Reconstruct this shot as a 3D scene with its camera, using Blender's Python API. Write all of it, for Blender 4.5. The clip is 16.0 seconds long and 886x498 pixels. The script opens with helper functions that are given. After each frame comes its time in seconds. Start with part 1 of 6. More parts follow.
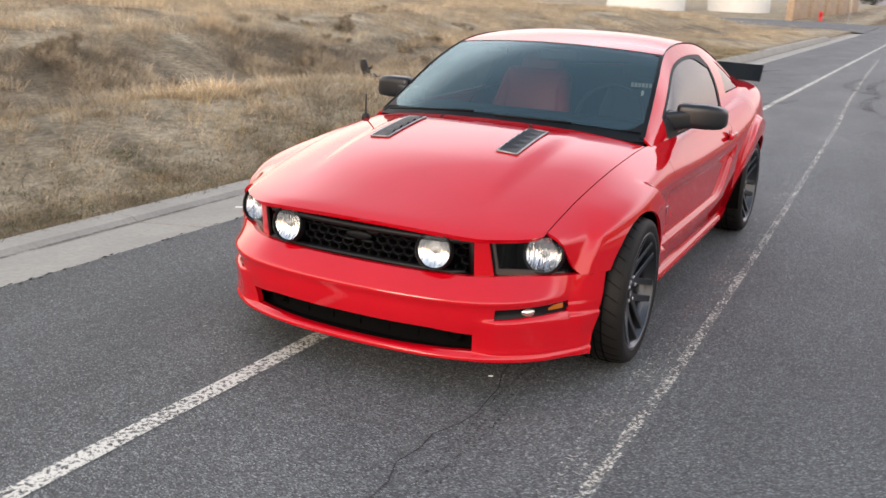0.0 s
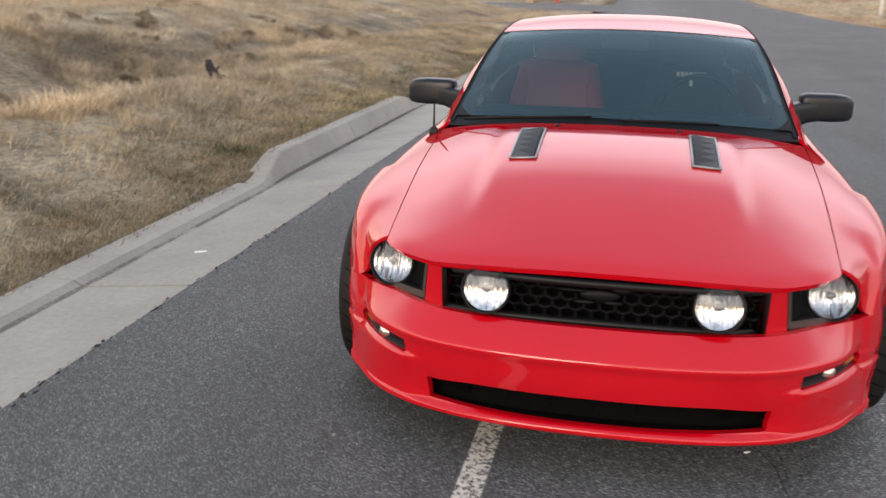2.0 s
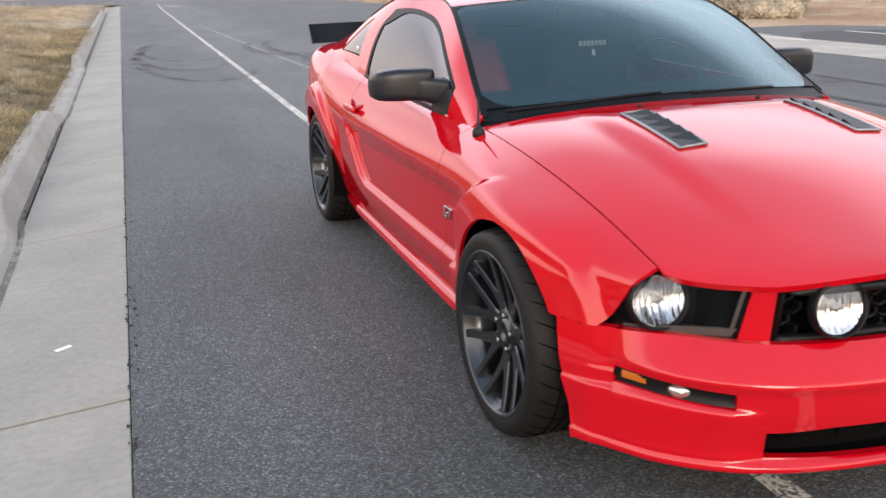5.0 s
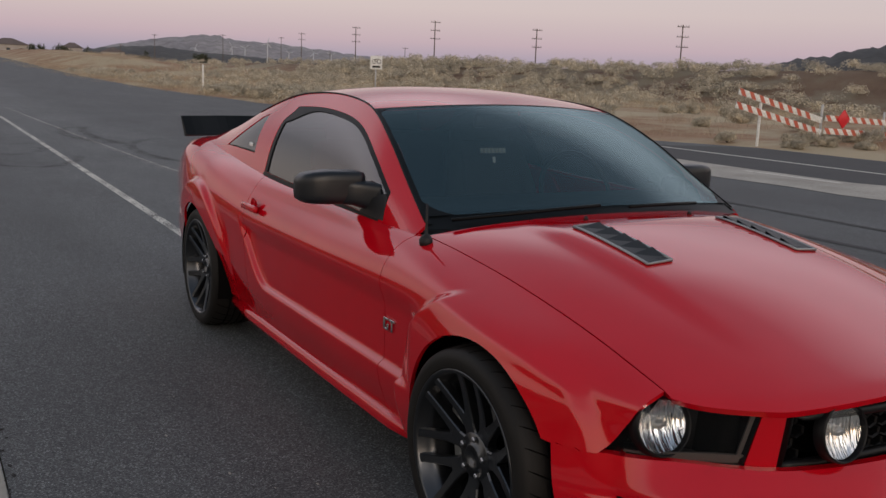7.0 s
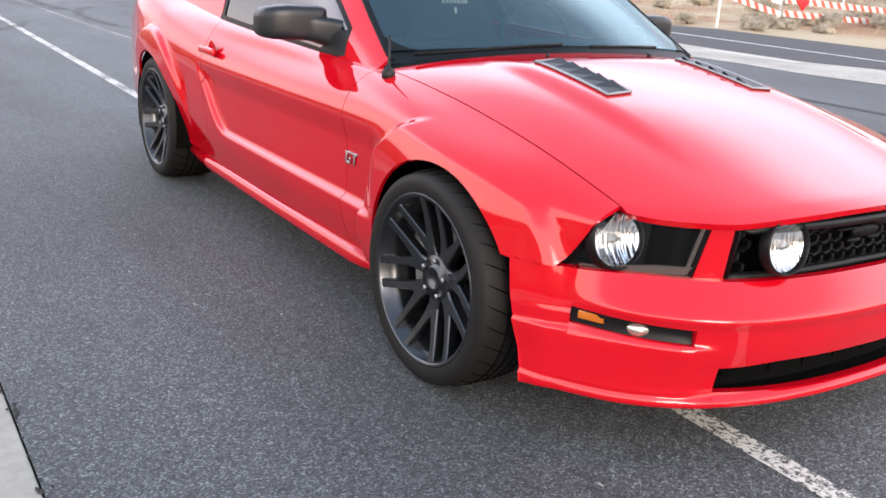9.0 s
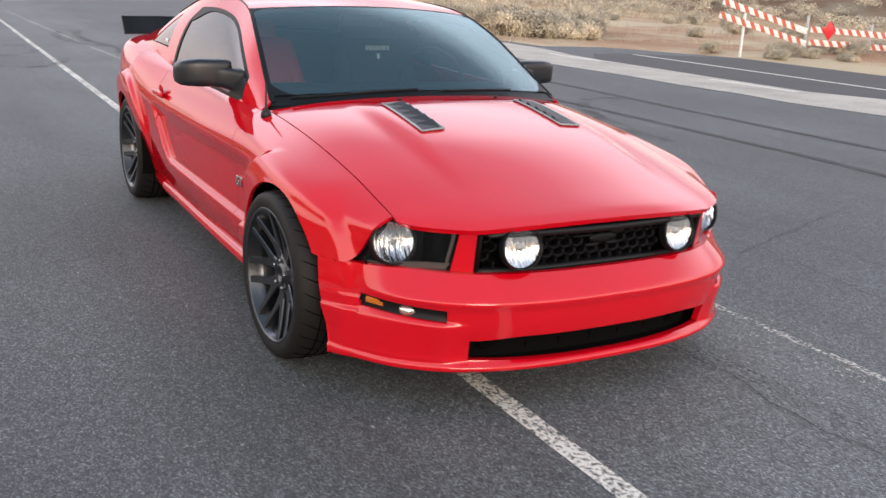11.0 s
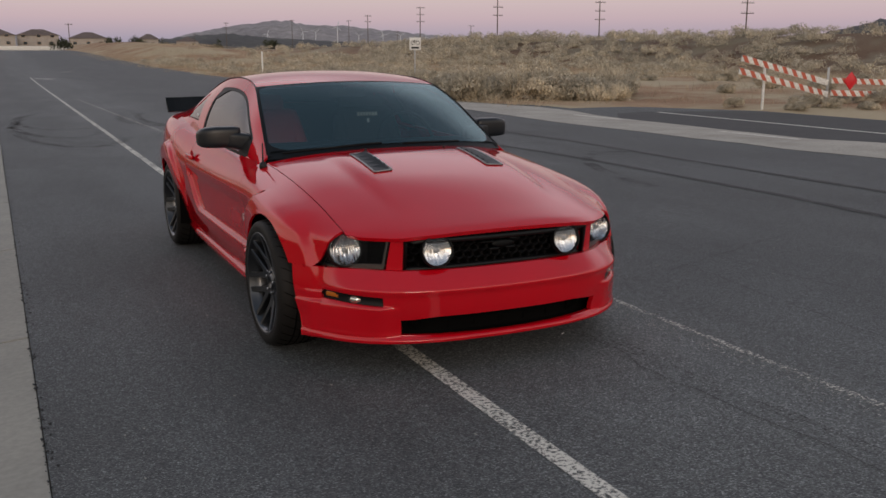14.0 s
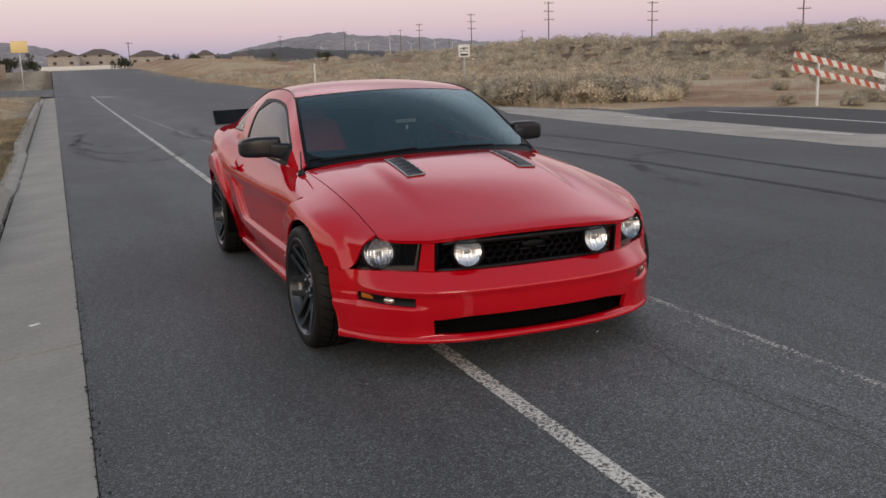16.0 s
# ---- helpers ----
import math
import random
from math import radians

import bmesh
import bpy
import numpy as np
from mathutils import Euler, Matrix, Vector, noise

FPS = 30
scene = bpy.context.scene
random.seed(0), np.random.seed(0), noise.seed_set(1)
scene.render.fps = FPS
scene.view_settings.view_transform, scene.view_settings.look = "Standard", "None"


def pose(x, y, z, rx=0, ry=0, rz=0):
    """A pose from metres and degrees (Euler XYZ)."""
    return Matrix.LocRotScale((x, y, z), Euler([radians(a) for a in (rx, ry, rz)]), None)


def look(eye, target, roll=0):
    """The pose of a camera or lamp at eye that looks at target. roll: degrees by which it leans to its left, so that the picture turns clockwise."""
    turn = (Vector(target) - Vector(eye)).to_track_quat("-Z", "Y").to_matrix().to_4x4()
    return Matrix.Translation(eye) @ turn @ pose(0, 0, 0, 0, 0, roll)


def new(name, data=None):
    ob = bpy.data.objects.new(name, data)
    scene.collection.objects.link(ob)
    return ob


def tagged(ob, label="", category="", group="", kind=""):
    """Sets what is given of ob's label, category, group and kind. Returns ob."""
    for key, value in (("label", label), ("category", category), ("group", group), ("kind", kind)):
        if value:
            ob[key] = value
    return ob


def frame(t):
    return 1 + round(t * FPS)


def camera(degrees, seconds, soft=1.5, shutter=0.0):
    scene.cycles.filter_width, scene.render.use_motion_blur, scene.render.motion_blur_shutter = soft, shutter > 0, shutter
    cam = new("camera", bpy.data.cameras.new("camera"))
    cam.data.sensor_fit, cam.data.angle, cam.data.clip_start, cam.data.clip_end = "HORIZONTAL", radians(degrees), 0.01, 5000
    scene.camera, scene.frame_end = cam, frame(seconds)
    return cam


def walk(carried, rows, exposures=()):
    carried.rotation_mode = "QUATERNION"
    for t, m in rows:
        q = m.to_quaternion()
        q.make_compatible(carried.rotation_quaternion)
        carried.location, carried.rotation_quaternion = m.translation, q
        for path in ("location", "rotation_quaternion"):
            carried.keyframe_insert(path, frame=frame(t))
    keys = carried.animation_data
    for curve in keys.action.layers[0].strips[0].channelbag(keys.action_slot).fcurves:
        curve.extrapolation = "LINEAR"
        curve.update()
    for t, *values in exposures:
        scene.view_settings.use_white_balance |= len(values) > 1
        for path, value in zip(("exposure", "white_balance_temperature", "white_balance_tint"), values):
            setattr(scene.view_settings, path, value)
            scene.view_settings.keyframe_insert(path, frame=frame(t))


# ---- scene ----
cam = camera(51.0, 16.0, shutter=0.5)
PATH = [
    (0, (1.866, -3.672, 1.509), (0.994, -1.956, 0.968), 2.6),
    (0.5, (1.428, -3.63, 1.448), (0.661, -1.869, 0.89), 2.0),
    (1, (0.933, -3.583, 1.44), (0.201, -1.808, 0.88), 1.0),
    (1.5, (0.483, -3.525, 1.451), (0.004, -1.663, 0.897), 2.4),
    (2, (0.05, -3.31, 1.427), (-0.326, -1.423, 0.882), 1.2),
    (2.5, (-0.384, -3.249, 1.418), (-0.48, -1.33, 0.863), 1.6),
    (3, (-0.749, -3.091, 1.387), (-0.732, -1.169, 0.835), 0.4),
    (3.5, (-1.072, -2.878, 1.377), (-0.901, -0.964, 0.821), 0.7),
    (4, (-1.416, -2.76, 1.398), (-1.024, -0.877, 0.849), 0.6),
    (4.2, (-1.508, -2.686, 1.384), (-1.066, -0.814, 0.836), 0.2),
    (6.3, (-2.183, -2.06, 1.333), (-1.282, -0.36, 0.787), 1.1),
    (6.5, (-2.183, -2.038, 1.344), (-1.224, -0.345, 0.884), 1.8),
    (7, (-2.201, -2.036, 1.351), (-1.208, -0.338, 0.987), 2.3),
    (7.5, (-2.22, -2.053, 1.327), (-1.215, -0.365, 0.95), 2.7),
    (8, (-2.237, -2.068, 1.238), (-1.197, -0.432, 0.747), 3.2),
    (8.5, (-2.229, -2.08, 1.179), (-1.204, -0.478, 0.562), 3.1),
    (9, (-2.253, -2.103, 1.195), (-1.2, -0.51, 0.599), 3.6),
    (9.5, (-2.237, -2.189, 1.251), (-1.2, -0.573, 0.691), 3.8),
    (10, (-2.135, -2.464, 1.339), (-1.15, -0.82, 0.768), 3.9),
    (10.2, (-2.061, -2.593, 1.348), (-1.084, -0.942, 0.781), 3.9),
    (12.3, (-1.948, -3.701, 1.405), (-1.058, -1.985, 0.89), 0.6),
    (12.5, (-1.972, -3.748, 1.392), (-1.091, -2.026, 0.884), 0.5),
    (13, (-2.1, -3.967, 1.394), (-1.23, -2.232, 0.909), 0.3),
    (13.5, (-2.112, -4.15, 1.423), (-1.248, -2.399, 0.991), 0.1),
    (14, (-2.038, -4.338, 1.42), (-1.191, -2.574, 1.007), 0.0),
    (14.5, (-1.973, -4.461, 1.423), (-1.14, -2.682, 1.048), -0.4),
    (15, (-1.976, -4.49, 1.417), (-1.189, -2.691, 1.04), -0.8),
    (15.5, (-1.979, -4.475, 1.41), (-1.211, -2.667, 1.031), -1.5),
    (16, (-1.975, -4.473, 1.413), (-1.237, -2.657, 1.016), -1.9),
]
EXPO = [(0, 0.63, 6450), (1, 0.67, 6450), (2, 0.43, 6400), (3, 0.33, 6350), (3.5, 0.42, 6300), (4.2, 0.60, 6250), (6.3, 0.76, 6200), (6.5, 0.59, 6200), (7, -0.79, 6300), (7.5, -0.69, 6250), (8, 0.41, 6150),
        (8.5, 1.00, 5950), (9, 1.08, 5950), (9.5, 1.06, 5950), (10, 1.00, 6050), (12.3, -0.11, 6250), (12.5, -0.18, 6250), (13.0, -0.03, 6250), (13.5, -0.43, 6300), (14.0, -0.78, 6400), (15.0, -0.77, 6400), (15.5, -0.68, 6400), (16.0, -0.47, 6350)]
walk(cam, [(t, look(eye, target, roll)) for t, eye, target, roll in PATH], [(t, stops, kelvin, 10.0) for t, stops, kelvin in EXPO])

# ---- world and light ----
SUN_AZ = 192.0
SUN_EL = 3.0
world = bpy.data.worlds.new("dusk_sky")
scene.world = world
world.use_nodes = True
wn, wl = world.node_tree.nodes, world.node_tree.links
wn.clear()
w_out = wn.new("ShaderNodeOutputWorld")
w_bg = wn.new("ShaderNodeBackground")
w_bg.inputs["Strength"].default_value = 1.36
w_sky = wn.new("ShaderNodeTexSky")
w_sky.sky_type = "NISHITA"
w_sky.sun_disc = False
w_sky.sun_elevation = radians(SUN_EL)
w_sky.sun_rotation = radians(SUN_AZ)
w_tc = wn.new("ShaderNodeTexCoord")
w_sep = wn.new("ShaderNodeSeparateXYZ")
w_ramp = wn.new("ShaderNodeValToRGB")
wl.new(w_tc.outputs["Generated"], w_sep.inputs[0])
w_ramp2 = wn.new("ShaderNodeValToRGB")
w_ramp3 = wn.new("ShaderNodeValToRGB")
wl.new(w_sep.outputs["Z"], w_ramp3.inputs[0])
wl.new(w_sep.outputs["Z"], w_ramp.inputs[0])
wl.new(w_sep.outputs["Z"], w_ramp2.inputs[0])
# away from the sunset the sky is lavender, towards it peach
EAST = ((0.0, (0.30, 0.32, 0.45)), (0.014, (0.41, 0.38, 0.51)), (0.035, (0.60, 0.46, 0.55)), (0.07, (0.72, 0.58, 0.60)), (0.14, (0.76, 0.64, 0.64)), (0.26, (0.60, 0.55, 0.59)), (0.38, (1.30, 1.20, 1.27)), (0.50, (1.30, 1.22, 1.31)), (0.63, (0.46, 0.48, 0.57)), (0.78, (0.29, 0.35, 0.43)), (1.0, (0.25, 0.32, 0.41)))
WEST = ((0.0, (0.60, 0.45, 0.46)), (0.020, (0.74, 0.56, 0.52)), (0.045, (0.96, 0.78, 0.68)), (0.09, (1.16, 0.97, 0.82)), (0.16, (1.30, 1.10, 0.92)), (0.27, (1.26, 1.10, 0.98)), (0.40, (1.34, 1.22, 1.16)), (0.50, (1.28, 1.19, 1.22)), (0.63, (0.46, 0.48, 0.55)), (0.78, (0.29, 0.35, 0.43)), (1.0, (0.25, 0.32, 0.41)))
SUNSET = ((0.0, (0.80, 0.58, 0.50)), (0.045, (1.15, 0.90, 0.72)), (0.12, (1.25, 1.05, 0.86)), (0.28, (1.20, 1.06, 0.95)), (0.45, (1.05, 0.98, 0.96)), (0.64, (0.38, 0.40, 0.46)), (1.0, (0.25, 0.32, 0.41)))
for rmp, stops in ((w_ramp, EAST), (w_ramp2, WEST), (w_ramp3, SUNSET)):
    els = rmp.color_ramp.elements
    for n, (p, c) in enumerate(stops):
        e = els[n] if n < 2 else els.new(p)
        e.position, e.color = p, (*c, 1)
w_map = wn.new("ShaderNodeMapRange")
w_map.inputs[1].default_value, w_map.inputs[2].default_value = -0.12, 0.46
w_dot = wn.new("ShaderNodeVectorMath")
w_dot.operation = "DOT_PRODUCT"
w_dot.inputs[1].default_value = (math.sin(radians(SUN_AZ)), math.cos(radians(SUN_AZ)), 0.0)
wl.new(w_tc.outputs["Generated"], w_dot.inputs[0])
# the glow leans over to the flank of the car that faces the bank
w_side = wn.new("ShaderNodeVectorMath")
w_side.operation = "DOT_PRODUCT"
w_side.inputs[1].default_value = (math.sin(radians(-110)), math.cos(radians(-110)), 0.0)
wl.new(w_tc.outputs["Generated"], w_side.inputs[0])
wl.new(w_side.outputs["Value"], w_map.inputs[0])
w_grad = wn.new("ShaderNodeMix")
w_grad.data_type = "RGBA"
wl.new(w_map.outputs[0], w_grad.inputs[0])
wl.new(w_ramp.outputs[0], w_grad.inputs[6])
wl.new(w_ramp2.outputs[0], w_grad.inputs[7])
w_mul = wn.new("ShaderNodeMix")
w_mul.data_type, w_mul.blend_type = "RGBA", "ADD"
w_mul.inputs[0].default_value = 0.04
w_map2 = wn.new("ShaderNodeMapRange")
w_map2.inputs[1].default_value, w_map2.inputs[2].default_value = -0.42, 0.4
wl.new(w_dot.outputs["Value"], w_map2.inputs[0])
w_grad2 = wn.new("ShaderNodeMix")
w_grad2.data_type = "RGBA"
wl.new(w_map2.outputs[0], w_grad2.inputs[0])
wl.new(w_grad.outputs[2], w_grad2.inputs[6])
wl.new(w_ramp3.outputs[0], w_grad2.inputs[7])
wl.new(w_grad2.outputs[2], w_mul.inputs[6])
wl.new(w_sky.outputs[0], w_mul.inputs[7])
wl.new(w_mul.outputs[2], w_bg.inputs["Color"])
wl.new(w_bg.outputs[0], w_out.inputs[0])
sun = new("sun", bpy.data.lights.new("sun", "SUN"))
sun.data.energy, sun.data.angle, sun.data.color = 1.0, radians(25), (1.0, 0.83, 0.68)
az, el = radians(SUN_AZ), radians(16)
sun.matrix_world = look((math.sin(az) * math.cos(el) * 50, math.cos(az) * math.cos(el) * 50, math.sin(el) * 50), (0, 0, 0))


# ---- materials ----
def mat(name, base, rough=0.5, metal=0.0, coat=0.0, spec=0.5):
    m = bpy.data.materials.new(name)
    m.use_nodes = True
    b = m.node_tree.nodes["Principled BSDF"]
    b.inputs["Base Color"].default_value = (*base, 1)
    b.inputs["Roughness"].default_value = rough
    b.inputs["Metallic"].default_value = metal
    b.inputs["Coat Weight"].default_value = coat
    b.inputs["Coat Roughness"].default_value = 0.03
    b.inputs["Specular IOR Level"].default_value = spec
    return m


def noise_node(m, scale, detail=4.0, rough=0.6, kind="ShaderNodeTexNoise", stretch=(1, 1, 1)):
    n, l = m.node_tree.nodes, m.node_tree.links
    tc, mp, tx = n.new("ShaderNodeTexCoord"), n.new("ShaderNodeMapping"), n.new(kind)
    mp.inputs["Scale"].default_value = stretch
    tx.inputs["Scale"].default_value = scale
    if kind == "ShaderNodeTexNoise":
        tx.inputs["Detail"].default_value, tx.inputs["Roughness"].default_value = detail, rough
    l.new(tc.outputs["Object"], mp.inputs[0])
    l.new(mp.outputs[0], tx.inputs["Vector"])
    return tx


def ramp_node(m, source, stops):
    r = m.node_tree.nodes.new("ShaderNodeValToRGB")
    m.node_tree.links.new(source, r.inputs[0])
    for n, (p, c) in enumerate(stops):
        e = r.color_ramp.elements[n] if n < 2 else r.color_ramp.elements.new(p)
        e.position, e.color = p, (*c, 1)
    return r


def mix_node(m, fac, a, b, blend="MIX"):
    x = m.node_tree.nodes.new("ShaderNodeMix")
    x.data_type, x.blend_type = "RGBA", blend
    for sock, v in ((x.inputs[0], fac), (x.inputs[6], a), (x.inputs[7], b)):
        if isinstance(v, bpy.types.NodeSocket):
            m.node_tree.links.new(v, sock)
        elif isinstance(v, (int, float)):
            sock.default_value = v
        else:
            sock.default_value = (*v, 1)
    return x.outputs[2]


def bump_node(m, height, strength=0.3, dist=0.01):
    b = m.node_tree.nodes.new("ShaderNodeBump")
    b.inputs["Strength"].default_value, b.inputs["Distance"].default_value = strength, dist
    m.node_tree.links.new(height, b.inputs["Height"])
    m.node_tree.links.new(b.outputs[0], m.node_tree.nodes["Principled BSDF"].inputs["Normal"])


def colour(m, socket):
    m.node_tree.links.new(socket, m.node_tree.nodes["Principled BSDF"].inputs["Base Color"])


def mottled(name, a, b, scale, rough=0.8, fine=60.0, bump=0.3, dist=0.01, grain=0.25):
    m = mat(name, a, rough)
    big, small = noise_node(m, scale, 5), noise_node(m, fine, 3)
    c = ramp_node(m, big.outputs[0], ((0.3, a), (0.7, b)))
    k = ramp_node(m, small.outputs[0], ((0.3, (1 - grain * 1.2,) * 3), (0.7, (1 + grain * 0.8,) * 3)))
    colour(m, mix_node(m, 1.0, c.outputs[0], k.outputs[0], "MULTIPLY"))
    bump_node(m, small.outputs[0], bump, dist)
    return m


PAINT = mat("red_paint", (0.50, 0.002, 0.010), 0.45, 0.0, 1.0, 0.0)
PAINT.node_tree.nodes["Principled BSDF"].inputs["Coat IOR"].default_value = 1.60
flake = noise_node(PAINT, 3.0, 3)
colour(PAINT, ramp_node(PAINT, flake.outputs[0], ((0.3, (0.46, 0.0012, 0.008)), (0.7, (0.50, 0.0018, 0.010)))).outputs[0])
BLACK = mat("black_plastic", (0.008, 0.008, 0.009), 0.55, 0, 0, 0.35)
FRIT = mat("black_glass_edge", (0.004, 0.005, 0.006), 0.5, 0, 0, 0.15)
VENTGREY = mat("vent_frame_grey", (0.29, 0.30, 0.31), 0.35, 0.6)
LOUVRE = mat("louvre_plastic", (0.013, 0.015, 0.018), 0.5, 0, 0, 0.3)
LAMPCHROME = mat("fluted_reflector", (0.95, 0.95, 0.95), 0.16, 1.0)
SATIN = mat("satin_black", (0.006, 0.006, 0.007), 0.42, 0, 0, 0.22)
MIRROR = mat("mirror_plastic", (0.008, 0.010, 0.014), 0.36, 0, 0, 0.4)
# near-black: the shade of recesses is put into this colour
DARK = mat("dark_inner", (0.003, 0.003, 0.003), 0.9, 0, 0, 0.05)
GUN = mat("gunmetal_wheel", (0.055, 0.059, 0.066), 0.30, 0.9, 0.35)
STEEL = mat("brake_steel", (0.35, 0.35, 0.36), 0.35, 1.0)
CHROME = mat("chrome_reflector", (0.96, 0.96, 0.97), 0.36, 1.0)
AMBER = mat("amber_lens", (0.42, 0.12, 0.012), 0.2)
FOGLENS = mat("fog_lens", (0.62, 0.60, 0.54), 0.12, 0.8)
fl = noise_node(LAMPCHROME, 120, 1, 0.4, stretch=(1, 0.10, 0.10))
bump_node(LAMPCHROME, fl.outputs[0], 0.95, 0.012)
RUBBER = mat("tyre_rubber", (0.0095, 0.0088, 0.0082), 0.62, 0, 0, 0.22)
rn = noise_node(RUBBER, 90, 3)
bump_node(RUBBER, rn.outputs[0], 0.15, 0.002)
SEATRED = mat("red_leather", (0.32, 0.022, 0.020), 0.5)
SEATBLACK = mat("black_cloth", (0.02, 0.02, 0.022), 0.9)
LETTER = mat("white_stitching", (0.8, 0.8, 0.8), 0.6)
GREYMETAL = mat("grey_metal", (0.42, 0.43, 0.43), 0.45, 0.6)
BEZEL = mat("lamp_bezel", (0.095, 0.082, 0.074), 0.30, 0.2)
BADGE = mat("badge_chrome", (0.55, 0.56, 0.58), 0.2, 1.0)


def glass(name, tint, gloss=1.45, sheen=(1, 1, 1)):
    m = bpy.data.materials.new(name)
    m.use_nodes = True
    n, l = m.node_tree.nodes, m.node_tree.links
    n.clear()
    o, t, g, f, p, a, x = (n.new("ShaderNode" + k) for k in ("OutputMaterial", "BsdfTransparent", "BsdfGlossy", "LayerWeight", "Math", "MapRange", "MixShader"))
    t.inputs[0].default_value = (*tint, 1)
    g.inputs["Roughness"].default_value = 0.02
    g.inputs[0].default_value = (*sheen, 1)
    f.inputs[0].default_value = 0.5
    p.operation = "POWER"
    p.inputs[1].default_value = 5.0
    a.inputs[4].default_value = 0.75
    a.inputs[3].default_value = ((gloss - 1) / (gloss + 1)) ** 2
    l.new(f.outputs["Facing"], p.inputs[0]), l.new(p.outputs[0], a.inputs[0])
    l.new(a.outputs[0], x.inputs[0]), l.new(t.outputs[0], x.inputs[1]), l.new(g.outputs[0], x.inputs[2]), l.new(x.outputs[0], o.inputs[0])
    return m


WINDSHIELD = glass("tinted_windshield", (0.36, 0.45, 0.47), 2.05, (0.62, 0.84, 0.89))
SIDEGLASS = glass("dark_tinted_glass", (0.10, 0.11, 0.12), 2.05)
BACKGLASS = mat("deep_tinted_glass", (0.006, 0.007, 0.008), 0.08)
CLEAR = glass("clear_lens", (0.92, 0.93, 0.94), 1.4)

ASPHALT = mat("worn_asphalt", (0.06, 0.06, 0.06), 0.72)
a1, a3 = noise_node(ASPHALT, 0.35, 5), noise_node(ASPHALT, 1.6, 5, stretch=(1, 0.25, 1))
a2 = noise_node(ASPHALT, 210, kind="ShaderNodeTexVoronoi")
a6 = noise_node(ASPHALT, 45, 3, 0.7)
asep = ASPHALT.node_tree.nodes.new("ShaderNodeSeparateColor")
ASPHALT.node_tree.links.new(a2.outputs["Color"], asep.inputs[0])
ac = ramp_node(ASPHALT, a1.outputs[0], ((0.3, (0.072, 0.077, 0.078)), (0.7, (0.108, 0.1155, 0.117))))
a4 = ramp_node(ASPHALT, asep.outputs[0], ((0.0, (0.26, 0.26, 0.27)), (0.55, (0.76, 0.76, 0.77)), (0.86, (1.30, 1.30, 1.30)), (1.0, (2.7, 2.7, 2.66))))
a5 = ramp_node(ASPHALT, a3.outputs[0], ((0.3, (0.78, 0.78, 0.78)), (0.7, (1.18, 1.18, 1.18))))
a7 = ramp_node(ASPHALT, a6.outputs[0], ((0.3, (0.75, 0.75, 0.75)), (0.7, (1.2, 1.2, 1.2))))
amul = mix_node(ASPHALT, 1.0, mix_node(ASPHALT, 1.0, ac.outputs[0], a4.outputs[0], "MULTIPLY"), a5.outputs[0], "MULTIPLY")
apos = ASPHALT.node_tree.nodes.new("ShaderNodeTexCoord")
axyz = ASPHALT.node_tree.nodes.new("ShaderNodeSeparateXYZ")
awob = ASPHALT.node_tree.nodes.new("ShaderNodeMath")
awob.operation, awob.inputs[1].default_value = "MULTIPLY_ADD", 1.3
aspan = ASPHALT.node_tree.nodes.new("ShaderNodeMapRange")
aspan.inputs[1].default_value, aspan.inputs[2].default_value = -3.0, 7.0
ASPHALT.node_tree.links.new(apos.outputs["Object"], axyz.inputs[0])
ASPHALT.node_tree.links.new(noise_node(ASPHALT, 0.8, 4, stretch=(1, 0.2, 1)).outputs[0], awob.inputs[0])
ASPHALT.node_tree.links.new(axyz.outputs["X"], awob.inputs[2])
ASPHALT.node_tree.links.new(awob.outputs[0], aspan.inputs[0])
alane = ramp_node(ASPHALT, aspan.outputs[0], ((0.10, (0.80, 0.80, 0.81)), (0.20, (0.92, 0.92, 0.92)), (0.25, (0.86, 0.86, 0.86)), (0.33, (1.14, 1.13, 1.12)), (0.48, (1.14, 1.13, 1.12)), (0.60, (0.80, 0.80, 0.81)), (0.80, (0.72, 0.72, 0.73))))
amul = mix_node(ASPHALT, 1.0, amul, alane.outputs[0], "MULTIPLY")
colour(ASPHALT, mix_node(ASPHALT, 1.0, amul, a7.outputs[0], "MULTIPLY"))
bump_node(ASPHALT, a2.outputs["Distance"], 0.35, 0.003)
CONCRETE = mottled("gutter_concrete", (0.26, 0.25, 0.222), (0.34, 0.325, 0.285), 1.6, 0.85, 34, 0.08, 0.003, 0.10)
EARTH = mottled("dry_earth", (0.25, 0.125, 0.062), (0.38, 0.24, 0.135), 0.25, 0.95, 14, 0.6, 0.04)

# beside the kerb the soil is greyer, beyond the road red
_sep = EARTH.node_tree.nodes.new("ShaderNodeSeparateXYZ")
_tc = EARTH.node_tree.nodes.new("ShaderNodeTexCoord")
EARTH.node_tree.links.new(_tc.outputs["Object"], _sep.inputs[0])
_mr = EARTH.node_tree.nodes.new("ShaderNodeMapRange")
_mr.inputs[1].default_value, _mr.inputs[2].default_value = -4.0, 9.0
EARTH.node_tree.links.new(_sep.outputs["X"], _mr.inputs[0])
_red = EARTH.node_tree.nodes["Principled BSDF"].inputs["Base Color"].links[0].from_socket
_straw = ramp_node(EARTH, noise_node(EARTH, 0.14, 5, 0.65).outputs[0], ((0.44, (0, 0, 0)), (0.56, (1, 1, 1))))
_red = mix_node(EARTH, _straw.outputs[0], _red, (0.42, 0.335, 0.215))
_brown = ramp_node(EARTH, noise_node(EARTH, 1.4, 6).outputs[0], ((0.34, (0.13, 0.105, 0.07)), (0.5, (0.27, 0.225, 0.155)), (0.66, (0.42, 0.36, 0.26))))
# tone bands by x: darker across the hollow and next to the kerb
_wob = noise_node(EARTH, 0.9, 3)
